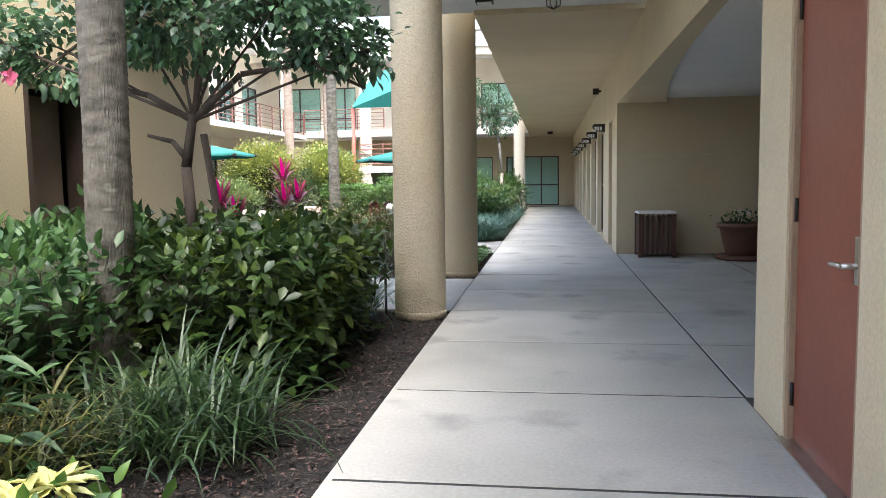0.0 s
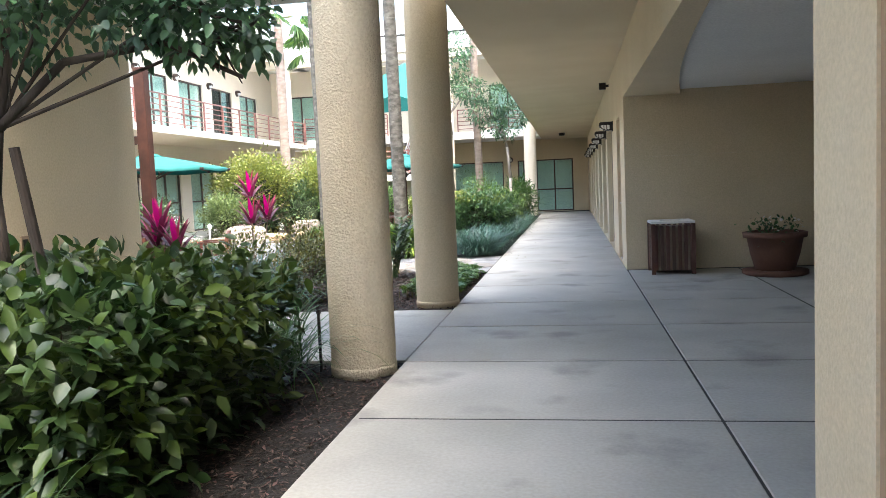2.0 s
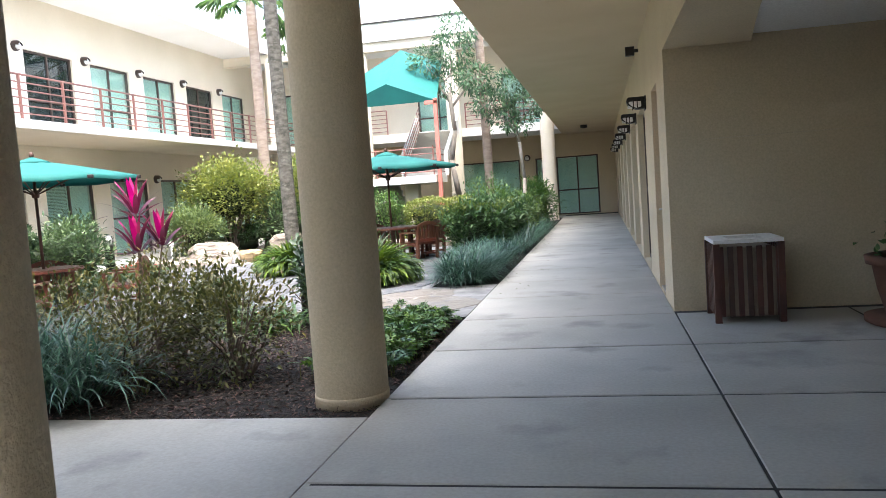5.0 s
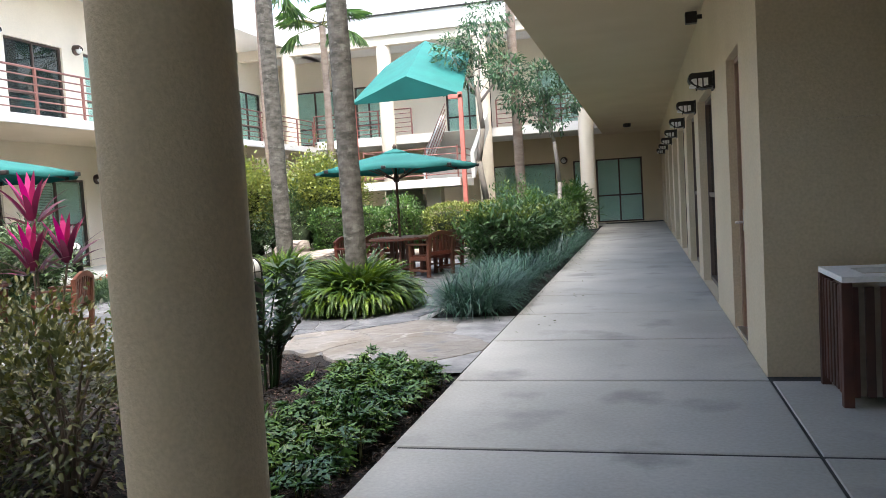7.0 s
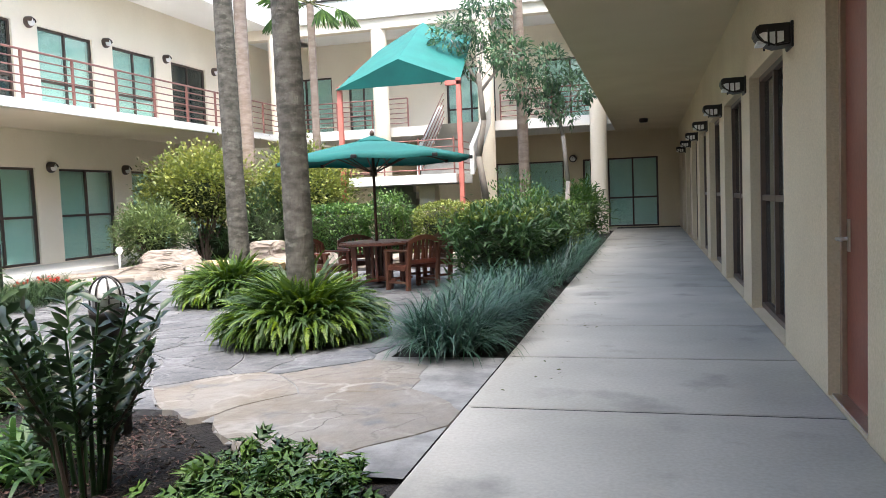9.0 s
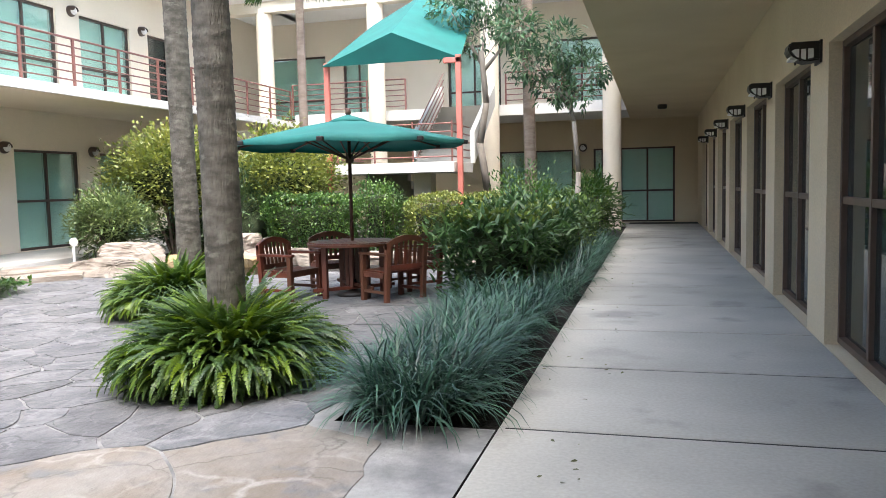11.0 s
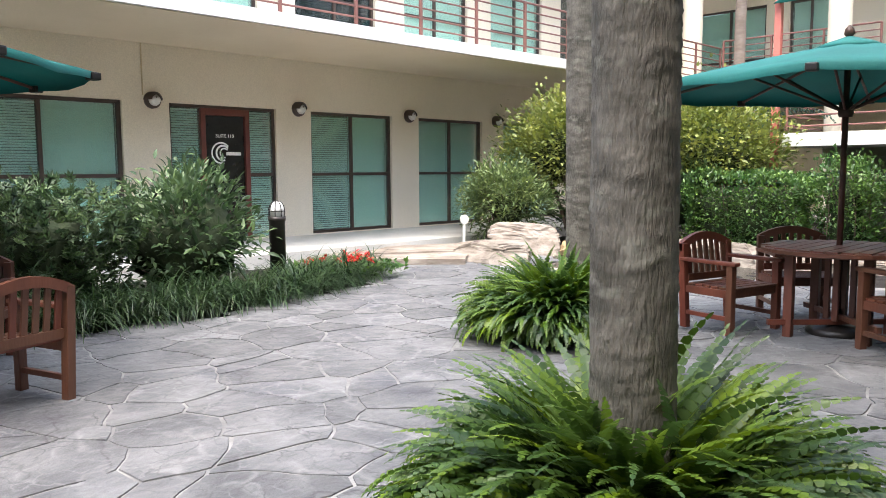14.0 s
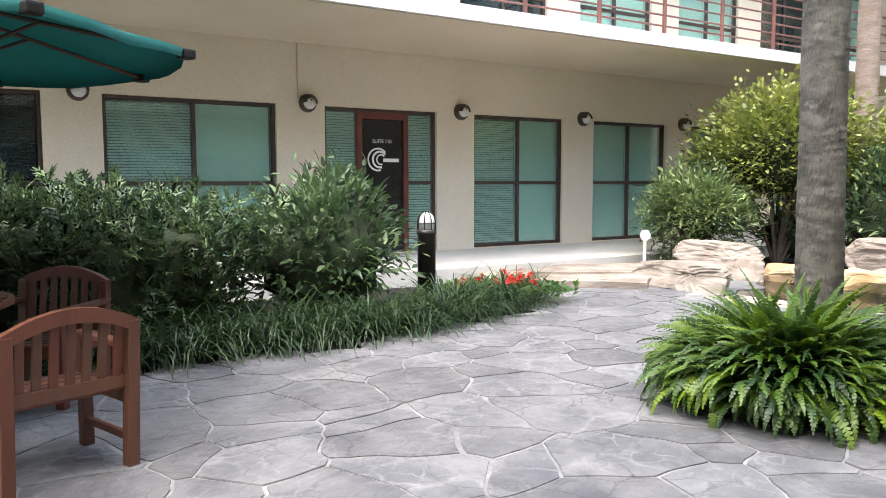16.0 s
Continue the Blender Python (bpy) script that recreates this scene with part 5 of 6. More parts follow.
def grass(name, x, y, z, rx, ry, count, length, width, material, label, category="grass clump", lean=(0.7, 1.5), droop=(0.6, 1.9)):
    g = base(name, (x, y, z), label, category)
    r, t = np.sqrt(RNG.uniform(0, 1, count)), RNG.uniform(0, 2 * np.pi, count)
    at = np.stack([rx * r * np.cos(t), ry * r * np.sin(t), np.zeros(count)], -1)
    sector = (t / (2 * np.pi) * 6).astype(int)
    for k in range(6):
        spot = at[sector == k]
        n = len(spot)
        if n:
            blades("tuft", spot, RNG.uniform(0, 2 * np.pi, n), length * RNG.uniform(0.55, 1.1, n), width, RNG.uniform(*lean, n), RNG.uniform(*droop, n), material, g)
    return g


def sword_fronds(name, foot, turn, length, rise, droop, half, material, parent, n=26, floor=0.0):
    """Long arching fronds: a midrib with a row of short pinnae on each side, one island a frond."""
    m = len(foot)
    k = np.linspace(0, 1, n + 1)[None]
    ang = rise[:, None] - droop[:, None] * k ** 1.5
    step = (length / n)[:, None]
    r, z = np.cumsum(np.cos(ang) * step, 1), np.cumsum(np.sin(ang) * step, 1)
    c, s = np.cos(turn)[:, None], np.sin(turn)[:, None]
    mid = np.stack([foot[:, :1] + r * c, foot[:, 1:2] + r * s, np.maximum(foot[:, 2:] + z, floor)], -1)
    way = np.stack([np.cos(ang) * c, np.cos(ang) * s, np.sin(ang)], -1)
    roll = RNG.normal(0, 0.35, m)[:, None, None]
    flat = np.stack([-s + 0 * k, c + 0 * k, 0 * k + 0 * c], -1)
    side = flat * np.cos(roll) + np.cross(way, flat) * np.sin(roll)
    wide = (half * np.clip(k * 7, 0.15, 1) * np.clip((1 - k) * 1.9, 0.0, 1) ** 0.75)[..., None] * RNG.uniform(0.75, 1.15, (m, 1, 1))
    ends = []
    for sg in (-1, 1):
        tip = mid[:, :-1] + wide[:, :-1] * (sg * side[:, :-1] + 0.3 * way[:, :-1]) - np.array([0, 0, 1.0]) * wide[:, :-1] * RNG.uniform(0.0, 0.45, (m, n, 1))
        lead = 0.6 * step[..., None] * way[:, :-1]
        ends += [tip, tip + lead]
    v = np.concatenate([mid] + ends, 1)
    q = []
    for i in range(n):
        q += [(i, i + 1, n + 1 + n + i, n + 1 + i), (i + 1, i, n + 1 + 2 * n + i, n + 1 + 3 * n + i)]
    f = np.array(q)[None] + (np.arange(m) * v.shape[1])[:, None, None]
    return arrays(name, v.reshape(-1, 3), f.reshape(-1, 4), material, parent, False)


def fern(x, y, z, r, count, length, label, material=LEAF_FERN):
    g = base("fern", (x, y, z), label, "fern", "ferns under the palms")
    for k in range(12):
        n = count // 12
        a = 2 * math.pi * k / 12 + RNG.normal(0, 0.35, n)
        q = r * np.sqrt(RNG.uniform(0.02, 1, n))
        edge = q / r
        foot = np.stack([q * np.cos(a), q * np.sin(a), np.full(n, 0.02)], -1)
        turn = a + RNG.normal(0, 0.9, n)
        sword_fronds("frond_tuft", foot, turn, length * RNG.uniform(0.65, 1.15, n) * (1.35 - 0.5 * edge), 1.5 - 0.22 * edge + RNG.normal(0, 0.15, n), 0.5 + 1.75 * edge * RNG.uniform(0.75, 1.3, n) + RNG.uniform(0, 0.6, n), 0.042, material, g, 26, 0.01)
    # Solid mound added under the fronds, coloured dark like the shade there.
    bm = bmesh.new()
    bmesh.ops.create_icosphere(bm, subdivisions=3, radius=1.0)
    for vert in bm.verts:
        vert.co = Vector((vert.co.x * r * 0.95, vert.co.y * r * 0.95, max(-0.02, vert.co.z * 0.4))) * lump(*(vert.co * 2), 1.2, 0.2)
    part("dead_growth", bm, SHADE_FILL, g, "solid dark mound standing in for shade under the fronds", True)
    return g


def palm_trunk(x, y, z, r, h, material, label, lean=(0.0, 0.0), crown=True, fans=10):
    p = base("palm_tree", (x, y, z), label, "palm tree", "courtyard palms")
    bm = bmesh.new()
    n, rows = 44, int(h / 0.015)
    rings = []
    for i in range(rows + 1):
        f = i / rows
        zz = h * f
        rr = r * (1.0 + 0.35 * max(0.0, 0.07 - f) / 0.07) * (1 - 0.16 * f)
        ring = []
        for k in range(n):
            a = 2 * math.pi * k / n
            c, s = math.cos(a), math.sin(a)
            wave = zz + 0.05 * noise.noise(Vector((c * 1.2 + x, s * 1.2, zz * 0.9))) + 0.02 * noise.noise(Vector((c * 4 + x, s * 4, zz * 3))) + 0.008 * noise.noise(Vector((c * 9 + x, s * 9, zz * 5)))
            scar = 0.0075 * (1 - (wave / 0.058) % 1.0) ** 2.0 * max(0.0, 0.5 + 1.3 * noise.noise(Vector((c * 2.5, s * 2.5 + y, zz * 9))))
            d = rr + scar + 0.005 * noise.noise(Vector((c * 2 + x, s * 2, zz * 2))) + 0.0035 * noise.noise(Vector((c * 16 + x, s * 16, zz * 4)))
            ring.append(bm.verts.new((d * c + lean[0] * zz, d * s + lean[1] * zz, zz - 0.05)))
        rings.append(ring)
    for lo, hi in zip(rings, rings[1:]):
        for k in range(n):
            bm.faces.new((lo[k], lo[(k + 1) % n], hi[(k + 1) % n], hi[k]))
    bm.faces.new(rings[-1])
    part("trunk", bm, material, p, "ringed trunk", True)
    if crown:
        top = np.array([lean[0] * h, lean[1] * h, h])
        at, way, ln = [], [], []
        for k in range(fans):
            a, e = 2 * math.pi * k / fans + RNG.uniform(-0.3, 0.3), RNG.uniform(-0.5, 0.9)
            hub = top + np.array([math.cos(a) * math.cos(e), math.sin(a) * math.cos(e), math.sin(e)]) * 0.9
            for j in range(26):
                b = a + (j - 12.5) * 0.11
                at.append(hub)
                way.append((math.cos(b) * math.cos(e), math.sin(b) * math.cos(e), math.sin(e) - 0.25 - 0.02 * abs(j - 12.5)))
                ln.append(0.95 - 0.02 * abs(j - 12.5))
        scatter("crown", np.array(at), np.array(way), np.array(ln), 0.06, LANCE, LEAF_MID, p)
        bm = bmesh.new()
        for k in range(0, len(at), 26):
            rod(bm, top, at[k], 0.025, 0.012, 6)
        part("stalk_mass", bm, LEAF_OLIVE, p)
    return p


def tree(name, x, y, z, trunk, limbs, blobs, count, size, width, material, bark, label, shape=OVAL, r0=0.09):
    """A tree: trunk points, limbs as lists of points, and leaf clumps (centre, radius)."""
    t = base(name, (x, y, z), label, "tree")
    part("trunk", tube(bmesh.new(), trunk, r0, r0 * 0.6, 12), bark, t, "", True)
    for l in limbs:
        part("limb", tube(bmesh.new(), l, r0 * 0.5, 0.012, 8), bark, t, "", True)
    vol = np.array([b[1] ** 2 for b in blobs])
    which = RNG.choice(len(blobs), count, p=vol / vol.sum())
    cen, rad = np.array([b[0] for b in blobs], float), np.array([b[1] for b in blobs])
    q = unit(RNG.normal(0, 1, (count, 3))) * RNG.uniform(0.45, 1.0, (count, 1)) ** 0.6
    P = cen[which] + q * rad[which][:, None] * np.array([1, 1, 0.8])
    P += RNG.normal(0, 0.05, P.shape)
    keep = np.array([noise.noise(Vector(p * 2.3)) > -0.22 for p in P])
    P, q = P[keep], q[keep]
    D = q + RNG.normal(0, 0.5, P.shape) - [0, 0, 0.25]
    scatter("crown", P, D, size * RNG.uniform(0.6, 1.2, len(P)), width, shape, material, t)
    bm = bmesh.new()
    for c, r in blobs:
        for _ in range(5):
            e = Vector(c) + Vector(RNG.normal(0, r * 0.5, 3))
            tube(bm, [limbs[0][0], tuple((Vector(limbs[0][0]) + Vector(c)) / 2), tuple(c), tuple(e)] if _ == 0 else [tuple(c), tuple(e)], 0.014, 0.004, 5)
    part("twig_mass", bm, bark, t)
    return t


# bed beside the start of the walkway
hedge("hedge", -3.1, -1.6, 7.6, 9.75, -0.05, 1.0, 6800, 0.12, 0.062, LEAF_NEAR, "glossy broad-leaved green hedge beside the walkway", up=-0.1)
hedge("hedge", -4.4, -2.75, 6.3, 9.6, -0.05, 1.0, 3600, 0.125, 0.056, LEAF_DARK, "dark broad-leaved hedge before the garden wall")
bush("shrub", -3.0, 5.7, -0.05, 0.75, 0.7, 1.1, 900, 0.2, 0.055, LEAF_DARK, "dark long-leaved shrub beside the grass", shape=LANCE)
grass("grass_clump", -1.85, 6.65, -0.04, 0.45, 0.5, 620, 0.62, 0.014, LEAF_GRASS, "dark arching grass clump on mulch")
grass("grass_clump", -2.4, 5.9, -0.04, 0.4, 0.5, 380, 0.6, 0.012, LEAF_OLIVE, "brownish thin grass tuft on mulch")
for x, y, n in ((-1.78, 5.45, 44), (-2.35, 5.2, 60)):
    s = base("variegated_plant", (x, y, -0.04), "low plant with cream-yellow leaf rosettes", "plant")
    for k in range(3):
        c = np.array([RNG.normal(0, 0.12), RNG.normal(0, 0.12), 0.28])
        a = RNG.uniform(0, 2 * np.pi, n // 3)
        scatter("rosette", np.tile(c, (n // 3, 1)), np.stack([np.cos(a), np.sin(a), RNG.uniform(-0.2, 0.8, n // 3)], -1), 0.16, 0.05, LANCE, LEAF_CREAM, s)
    scatter("foliage", RNG.normal(0, 0.16, (120, 3)) * [1, 1, 0.4] + [0, 0, 0.16], RNG.normal(0, 1, (120, 3)) + [0, 0, 0.3], 0.12, 0.05, OVAL, LEAF_MID, s)
    part("stem", tube(bmesh.new(), [(0, 0, -0.03), (0.02, 0, 0.15), (0, 0.03, 0.28)], 0.01, 0.006, 6), BARK, s)
palm_trunk(-2.8, 7.6, -0.06, 0.15, 7.0, PALM_BARK, "grey ringed palm trunk rising from the hedge", (0.012, -0.004))
tree("flowering_tree", -2.66, 8.5, -0.05, [(0, 0, -0.05), (0.02, 0, 0.9), (-0.03, 0.02, 1.55), (0.05, 0, 1.95)],
     [[(0.05, 0, 1.9), (0.4, 0.1, 2.25), (0.9, 0.3, 2.35), (1.3, 0.4, 2.15)], [(0.05, 0, 1.9), (-0.3, 0, 2.1), (-0.7, 0.1, 2.2), (-1.0, 0.1, 2.1)],
      [(0.05, 0, 1.9), (0.1, 0.1, 2.4), (0.2, 0.2, 2.9)], [(0.0, 0, 1.6), (-0.15, 0.05, 1.75), (-0.35, 0.05, 1.8)]],
     [((0.1, 0.1, 2.75), 0.62), ((0.65, 0.2, 2.75), 0.55), ((1.05, 0.35, 2.6), 0.42), ((-0.45, 0, 2.75), 0.5), ((0.35, 0.4, 3.1), 0.5), ((-0.2, 0.1, 3.15), 0.5), ((1.35, 0.45, 2.45), 0.25), ((-0.95, 0.0, 2.45), 0.4), ((-1.45, -0.2, 2.55), 0.4), ((-1.75, -0.5, 2.7), 0.38)],
     8200, 0.095, 0.05, LEAF_TREE, DARK_BARK, "small flowering tree with forked trunk and dense green crown", r0=0.055)
part("second_trunk", tube(bmesh.new(), [(-2.52, 8.55, -0.05), (-2.44, 8.57, 0.9), (-2.54, 8.52, 1.75)], 0.035, 0.028, 10), DARK_BARK).parent = bpy.data.objects["flowering_tree"]
bpy.data.objects["second_trunk"].matrix_parent_inverse = Matrix.Translation((2.66, -8.5, 0.05))
fl = bpy.data.objects["flowering_tree"]
for c in ((-0.33, -0.35, 1.92), (-1.5, -0.6, 2.25), (-1.15, -0.4, 2.22)):
    a = np.arange(5) * 2 * np.pi / 5
    w = np.stack([np.cos(a), 0 * a - 0.4, np.sin(a)], -1)
    scatter("flower", np.tile(np.array(c), (5, 1)), w, 0.08, 0.075, OVAL, PETAL_PINK, fl)
grass("grass_clump", -2.6, 10.4, -0.04, 0.4, 0.3, 420, 0.8, 0.013, LEAF_DARK, "dark upright grass tuft beside the hedge")
grass("grass_clump", -1.98, 10.4, -0.04, 0.32, 0.28, 420, 0.78, 0.013, LEAF_DARK, "dark upright grass tuft beside the column")

# bed between side path and patio
def ground_cover(x0, x1, y0, y1, n, label):
    g = base("ground_cover", ((x0 + x1) / 2, (y0 + y1) / 2, 0.0), label, "ground cover")
    P = np.stack([RNG.uniform(x0, x1, n) - (x0 + x1) / 2, RNG.uniform(y0, y1, n) - (y0 + y1) / 2, RNG.uniform(0.03, 0.16, n)], -1)
    e = np.maximum(np.abs(P[:, 0]) / (x1 - x0) * 2, np.abs(P[:, 1]) / (y1 - y0) * 2)
    P = P[e < 0.75 + 0.25 * RNG.uniform(0, 1, n)]
    P[:, 2] += gz(P[:, 0] + (x0 + x1) / 2, P[:, 1] + (y0 + y1) / 2)
    D = RNG.normal(0, 1, P.shape) * [1, 1, 0.25]
    scatter("foliage", P, D, 0.11, 0.115, LOBED, LEAF_MID, g)
    foot = P.copy()
    foot[:, 2] = -0.06
    blades("stalk_mass", foot, RNG.uniform(0, 6.28, len(P)), np.maximum(P[:, 2] + 0.03, 0.04), 0.005, 1.5, 0.2, LEAF_OLIVE, g, 3)


ground_cover(-1.85, -1.02, 14.5, 17.2, 900, "low lobed-leaf ground cover beside the walkway")
ground_cover(-1.95, -1.1, 16.7, 17.5, 240, "low lobed-leaf ground cover at the end of the bed")
for x, y, h, n in ((-2.5, 14.85, 1.02, 2400), (-3.2, 14.45, 0.98, 2300), (-3.4, 15.4, 1.08, 2400), (-4.2, 15.0, 1.0, 2000)):
    bush("shrub", x, y, -0.05, 0.52, 0.5, h, n, 0.055, 0.024, LEAF_OLIVE, "thin twiggy olive shrub on dark mulch", loose=0.3, core=0)
zz = base("leafy_plant", (-2.55, 17.08, -0.12), "upright dark plant with paired oval leaflets", "plant")
for k in range(26):
    bare = k >= 16
    a = 2.4 * k + RNG.normal(0, 0.2)
    r = RNG.uniform(0.15, 0.55) if not bare else RNG.uniform(0.2, 0.5)
    L = RNG.uniform(0.7, 1.15) if not bare else RNG.uniform(0.5, 0.85)
    pts = [(0.1 * math.cos(a), 0.1 * math.sin(a), 0), (r * 0.45 * math.cos(a), r * 0.45 * math.sin(a), L * 0.55), (r * math.cos(a), r * math.sin(a), L)]
    part("stalk", tube(bmesh.new(), pts, 0.013, 0.005, 6), BARK if bare else LEAF_DARK, zz)
    m = 5 if bare else 11
    f = np.repeat(np.linspace(0.62 if bare else 0.36, 1, m), 2)
    P = np.array(pts[0]) * (1 - f[:, None]) ** 2 + 2 * np.array(pts[1]) * (f * (1 - f))[:, None] + np.array(pts[2]) * f[:, None] ** 2
    sg = np.tile([-1, 1], m)
    tw = RNG.uniform(0, 3.14)
    D = np.stack([math.cos(tw) * sg, math.sin(tw) * sg, 0.75 + 0 * sg], -1) + RNG.normal(0, 0.12, (2 * m, 3))
    scatter("leaf_spray", P, D, 0.13 if not bare else 0.1, 0.05 if not bare else 0.035, OVAL, LEAF_GLOSS, zz)


def cordyline(x, y, z, heads, label):
    c = base("cordyline", (x, y, z), label, "cordyline", "pink cordylines")
    for dx, dy, h in heads:
        part("stem", tube(bmesh.new(), [(0, 0, -0.03), (dx * 0.6, dy * 0.6, h * 0.5), (dx, dy, h)], 0.016, 0.01, 6), BARK, c)
        n = 15
        a = np.arange(n) * 2.4
        at = np.tile(np.array([dx, dy, h]), (n, 1))
        blades("pink_tuft", at[:5], a[:5], 0.4, 0.075, np.linspace(1.5, 1.15, 5), 0.2, LEAF_PINK, c)
        blades("maroon_tuft", at - [0, 0, 0.08], a + 1.1, 0.46, 0.062, np.linspace(1.45, 0.3, n), 0.6, LEAF_MAROON, c)


cordyline(-5.15, 17.65, -0.2, [(0, 0, 1.62), (0.25, 0.12, 1.2), (0.05, -0.1, 1.15)], "tall cordyline with bright pink and maroon leaves")
cordyline(-4.9, 14.1, -0.05, [(0, 0, 1.05), (0.28, -0.1, 0.8), (-0.1, 0.1, 0.85)], "cordyline with pink and maroon strap leaves")
for x, y in ((-3.75, 14.0), (-4.5, 14.35)):
    grass("grass_clump", x, y, -0.05, 0.55, 0.42, 1100, 0.82, 0.013, LEAF_BLUE, "blue-green arching grass clump beside the path")
grass("grass_clump", -3.3, 17.2, -0.12, 0.42, 0.4, 240, 0.55, 0.03, LEAF_MID, "bright green strap-leaved clump on mulch", droop=(1.2, 2.2))
bush("shrub", -4.6, 18.5, -0.2, 0.48, 0.42, 0.72, 2200, 0.05, 0.024, LEAF_DARK, "low dense dark green shrub")

# patio islands
palm_trunk(-3.2, 21.05, -0.15, 0.142, 8.5, PALM_BARK, "grey ringed palm trunk rising from ferns", (-0.01, 0.0))
palm_trunk(-6.2, 25.1, -0.2, 0.16, 8.5, PALM_BARK, "grey-brown ringed palm trunk rising from ferns", (-0.012, 0.0))
palm_trunk(-10.2, 32.8, -0.2, 0.19, 8.2, PALM_BARK_PALE, "pale pinkish palm trunk behind the yellow shrub")
palm_trunk(-9.6, 36.0, -0.2, 0.13, 7.6, PALM_BARK_PALE, "thin pale palm trunk before the end building")
palm_trunk(-3.2, 36.0, -0.2, 0.16, 9.0, PALM_BARK_PALE, "pale palm trunk beside the stair", (-0.01, 0))
fern(-3.24, 21.12, -0.09, 0.56, 2880, 0.67, "dense bright green fern round a palm trunk")
fern(-5.85, 24.25, -0.12, 0.56, 2640, 0.63, "dense green fern round the second palm trunk")
for x, y, rx, ry, n in ((-1.53, 20.5, 0.3, 0.42, 1900), (-1.54, 21.4, 0.32, 0.6, 1800), (-1.58, 22.5, 0.38, 0.65, 1600), (-1.65, 23.7, 0.48, 0.6, 1300)):
    grass("grass_clump", x, y, float(gz(x, y)) - 0.03, rx, ry, n, 0.56, 0.012, LEAF_BLUE, "dense blue-green lilyturf clump beside the walkway", droop=(0.7, 2.0))
for y in (25.5, 27.0, 28.5, 30.0, 31.5, 33.0):
    grass("grass_clump", -1.25, y, -0.05, 0.22, 0.7, 380, 0.55, 0.014, LEAF_BLUE, "blue-green lilyturf along the walkway edge")
hedge("hedge", -2.6, -1.5, 24.95, 29.5, -0.1, 1.02, 6500, 0.16, 0.05, LEAF_DARK, "tall dark long-leaved hedge with yellow-green top beside the walkway", shape=LANCE, top=(LEAF_HEDGE_TOP, 3200, 0.1, 0.05))
hedge("hedge", -2.75, -1.35, 29.5, 36.5, -0.1, 1.05, 4800, 0.12, 0.05, LEAF_HEDGE, "yellow-green topped hedge toward the end building")
bush("shrub", -2.7, 31.5, 0.0, 0.7, 1.2, 1.75, 1500, 0.09, 0.035, LEAF_MID, "light green open shrub above the hedge", loose=0.3, core=0)
bush("shrub", -1.75, 35.5, 0.0, 0.8, 1.4, 1.75, 1100, 0.22, 0.05, LEAF_MID, "green long-leaved shrub beside the far column", shape=LANCE, core=0.4)

# bed before the office front
hedge("hedge", -11.4, -9.55, 17.0, 22.0, -0.15, 1.14, 6500, 0.15, 0.1, LEAF_BED, "loose dark green shrub row with divided leaves", "shrub row", LOBED, 0.2)
bush("shrub", -10.25, 23.05, -0.15, 0.68, 0.9, 1.5, 2800, 0.14, 0.05, LEAF_BED, "dark green shrub with bare brown stems below", shape=LANCE, core=0.66)
for k in range(9):
    y = 20.9 + 0.55 * k
    x = -9.35 - 0.02 * k - 0.2 * max(0, k - 5)
    grass("grass_clump", x, y, -0.15, 0.35, 0.36, 560, 0.58, 0.013, LEAF_GRASS, "dark low lilyturf along the bed edge", lean=(0.5, 1.4), droop=(1.0, 2.4))
rf = base("flower_bed", (-10.3, 25.35, -0.15), "low green bedding plants with red flowers", "flower bed")
P = RNG.uniform(-1, 1, (520, 3)) * [0.55, 0.75, 0.06] + [0, 0, 0.16]
scatter("foliage", P, RNG.normal(0, 1, (520, 3)) + [0, 0, 0.4], 0.09, 0.06, OVAL, LEAF_MID, rf)
for _ in range(13):
    c = np.array([RNG.uniform(-0.5, 0.5), RNG.uniform(-0.7, 0.7), 0.28])
    scatter("flower", np.tile(c, (14, 1)) + RNG.normal(0, 0.02, (14, 3)), RNG.normal(0, 1, (14, 3)) + [0, 0, 0.5], 0.05, 0.05, OVAL, PETAL_RED, rf)
bush("shrub", -11.5, 30.2, -0.06, 0.86, 0.75, 1.6, 4600, 0.14, 0.04, LEAF_SAGE, "rounded green shrub beside the white marker", shape=LANCE, core=0.4)

# bed behind the pond
bush("yellow_shrub", -11.05, 31.75, -0.15, 1.45, 1.2, 3.0, 11000, 0.1, 0.06, LEAF_YELLOW, "rounded golden yellow-green shrub on bare stems", stem=0.95, core=0.55)
bush("yellow_shrub", -8.75, 32.9, -0.15, 1.4, 1.2, 3.0, 10000, 0.1, 0.06, LEAF_YELLOW, "golden yellow-green shrub behind the pond rocks", stem=0.6, core=0.55)
bush("shrub", -9.2, 31.9, -0.15, 0.95, 0.8, 2.0, 2600, 0.14, 0.05, LEAF_BED, "dark green shrub behind the pond", shape=LANCE)
bush("shrub", -10.9, 32.2, -0.15, 0.9, 0.8, 1.2, 900, 0.16, 0.04, LEAF_DARK, "low dark strap-leaved shrub", shape=LANCE)
hedge("hedge", -8.5, -6.6, 31.4, 32.6, -0.15, 1.22, 9500, 0.075, 0.04, LEAF_BOX, "clipped mid-green box hedge behind the rocks", loose=0.06)
hedge("hedge", -6.4, -5.55, 31.6, 32.5, -0.15, 1.42, 4200, 0.075, 0.04, LEAF_BOX, "clipped green shrub behind the umbrella")
hedge("hedge", -5.3, -3.2, 31.6, 32.6, -0.15, 1.2, 6500, 0.07, 0.04, LEAF_YELLOW, "clipped yellow-green hedge behind the table", loose=0.06)
s = base("palmetto", (-7.5, 33.3, -0.15), "spiky blue-green palmetto clump", "palm shrub")
